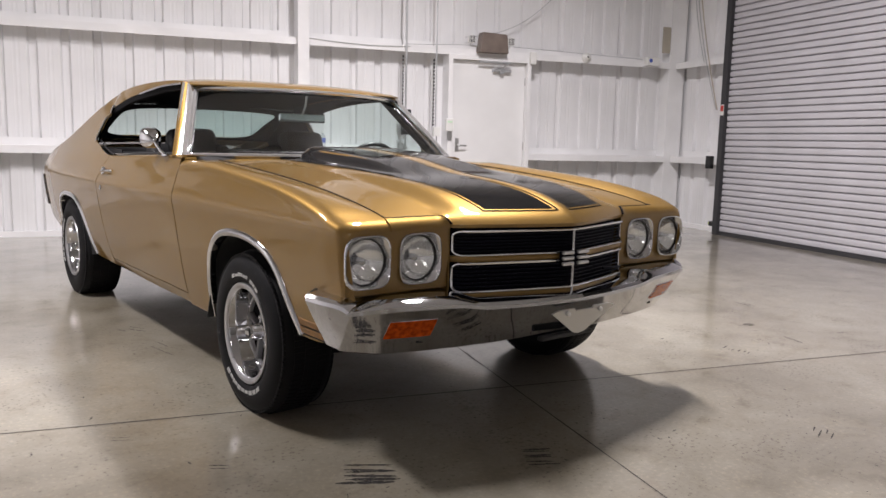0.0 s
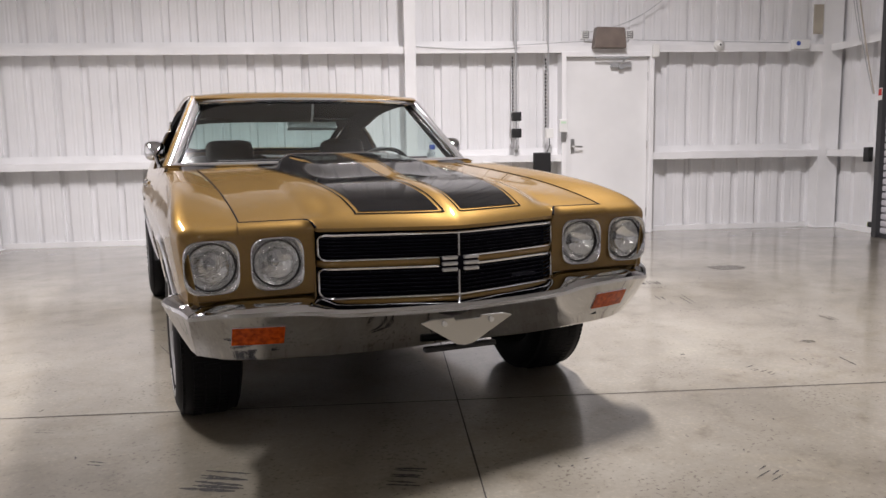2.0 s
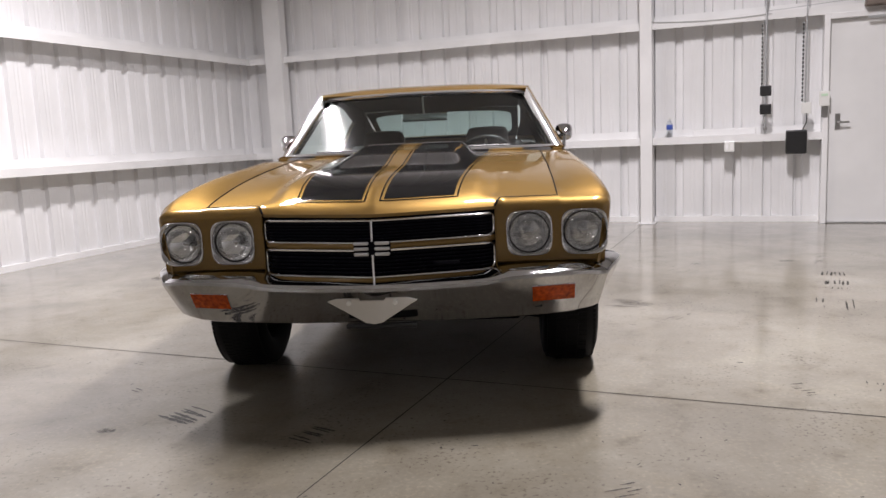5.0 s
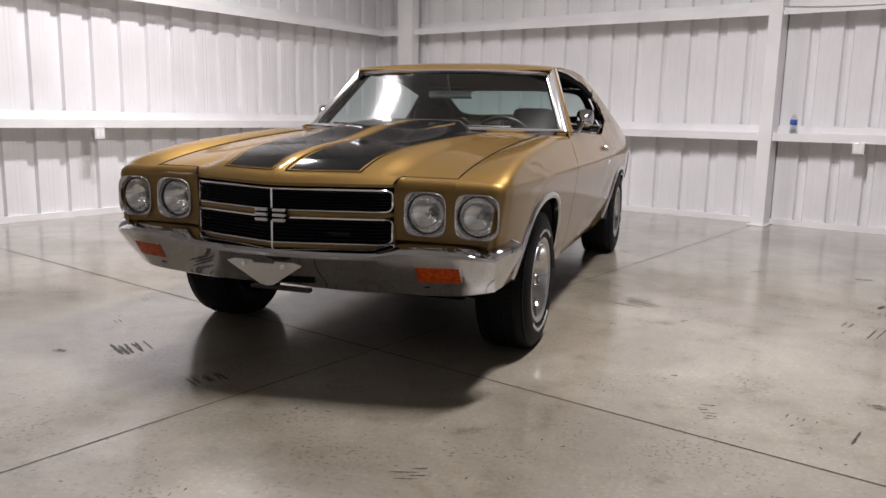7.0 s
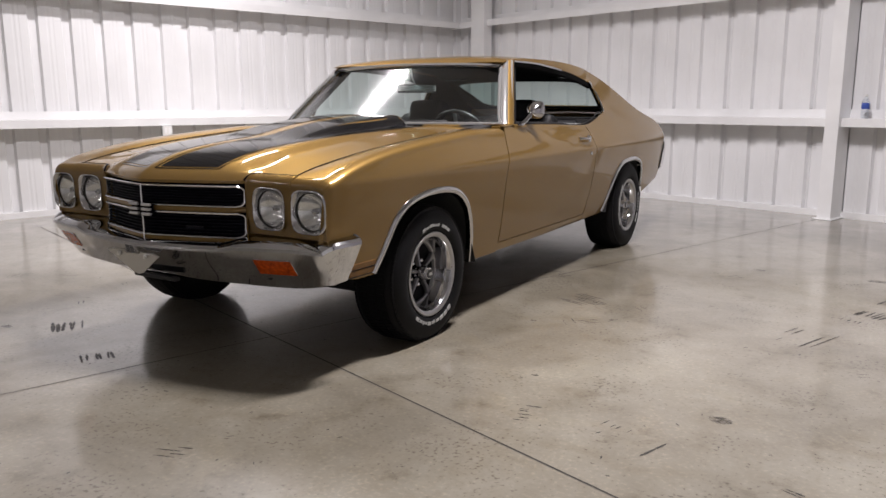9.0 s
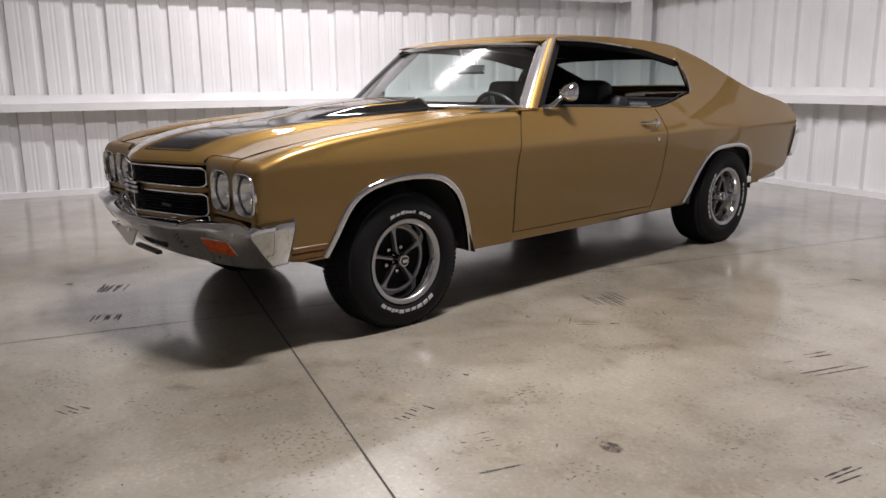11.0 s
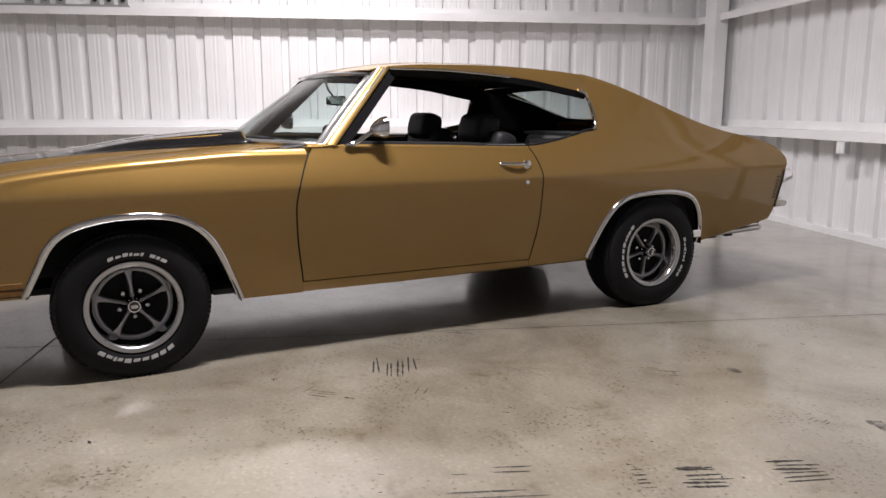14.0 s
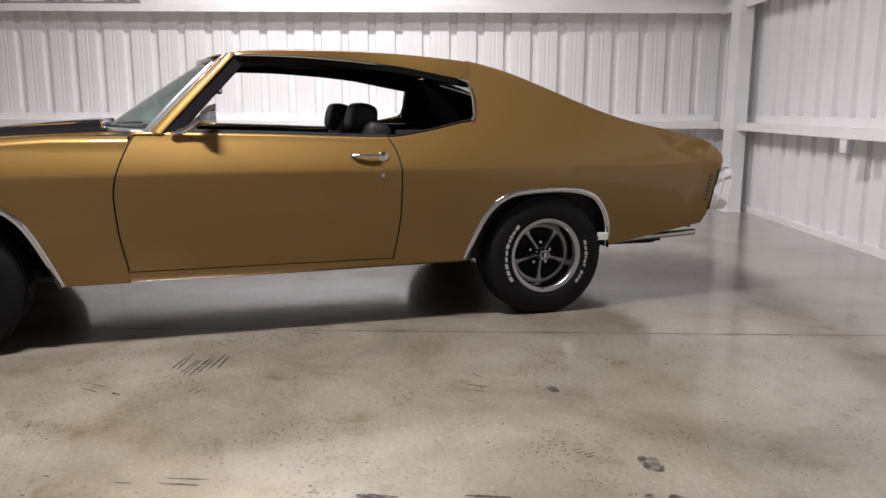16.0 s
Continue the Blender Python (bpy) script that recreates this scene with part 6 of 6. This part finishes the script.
def bucket(x):
    g = thing("front_seat", "", "")
    g.parent = car
    part("cushion", soft_box(x - 0.26, x + 0.26, 1.32, 1.88, 0.42, 0.60, 0.05), VINYL, g, smooth=True)
    part("seat_base", soft_box(x - 0.22, x + 0.22, 1.36, 1.84, 0.29, 0.42, 0.02), DARK, g)
    back = soft_box(-0.26, 0.26, -0.078, 0.078, 0.0, 0.545, 0.074, 8)
    part("backrest", moved(back, Matrix.Translation((x, 1.86, 0.50)) @ Matrix.Rotation(radians(-16), 4, "X")), VINYL, g, "black vinyl bucket seat back", smooth=True)
    hr = soft_box(-0.15, 0.15, -0.072, 0.072, 0.0, 0.175, 0.068, 8)
    part("headrest", moved(hr, Matrix.Translation((x, 1.925, 0.950)) @ Matrix.Rotation(radians(-12), 4, "X")), VINYL, g, "black vinyl headrest", smooth=True)
    for d in (-0.05, 0.05):
        part("headrest_post", tube([(x + d, 1.93, 0.90), (x + d, 1.94, 0.97)], 0.006, 6), CHROME, g)
    part("belt_buckle", soft_box(x - 0.24, x - 0.20, 1.90, 1.93, 0.93, 0.985, 0.008, 2), CHROME, g)


bucket(0.375)
bucket(-0.375)
rs = thing("rear_seat", "", "")
rs.parent = car
part("cushion", soft_box(-0.66, 0.66, 2.32, 2.82, 0.40, 0.60, 0.05), VINYL, rs, smooth=True)
part("backrest", moved(soft_box(-0.66, 0.66, -0.07, 0.07, 0, 0.46, 0.05), Matrix.Translation((0, 2.82, 0.52)) @ Matrix.Rotation(radians(-20), 4, "X")), VINYL, rs, smooth=True)
part("parcel_shelf", boxes((-0.72, 0.72, 2.93, 3.30, 0.965, 0.985)), VINYL, car)
part("shelf_front", boxes((-0.74, 0.74, 2.97, 2.99, 0.40, 0.965)), VINYL, car)
rv = thing("rear_view_mirror", "", "")
rv.parent = car
part("mirror_case", soft_box(-0.142, 0.146, 1.195, 1.222, 1.168, 1.222, 0.012, 3), MIRROR, rv, "silver interior mirror case", smooth=True)
part("mirror_glass", boxes((-0.134, 0.138, 1.2225, 1.2245, 1.172, 1.216)), MIRROR, rv)
part("mirror_arm", tube([(0.0, 1.20, 1.215), (0.0, 1.165, 1.26), (0.0, 1.15, 1.315)], 0.006, 6), STEEL, rv)
# wipers parked at the foot of the windscreen
for x0, x1 in ((-0.58, -0.06), (0.0, 0.52)):
    part("wiper", tube([tuple(wind(x / 0.765, 0.03) + Vector((0, -0.01, 0.012))) for x in lin(x0, x1, 14)], 0.006, 6), BLACK, car, smooth=True)
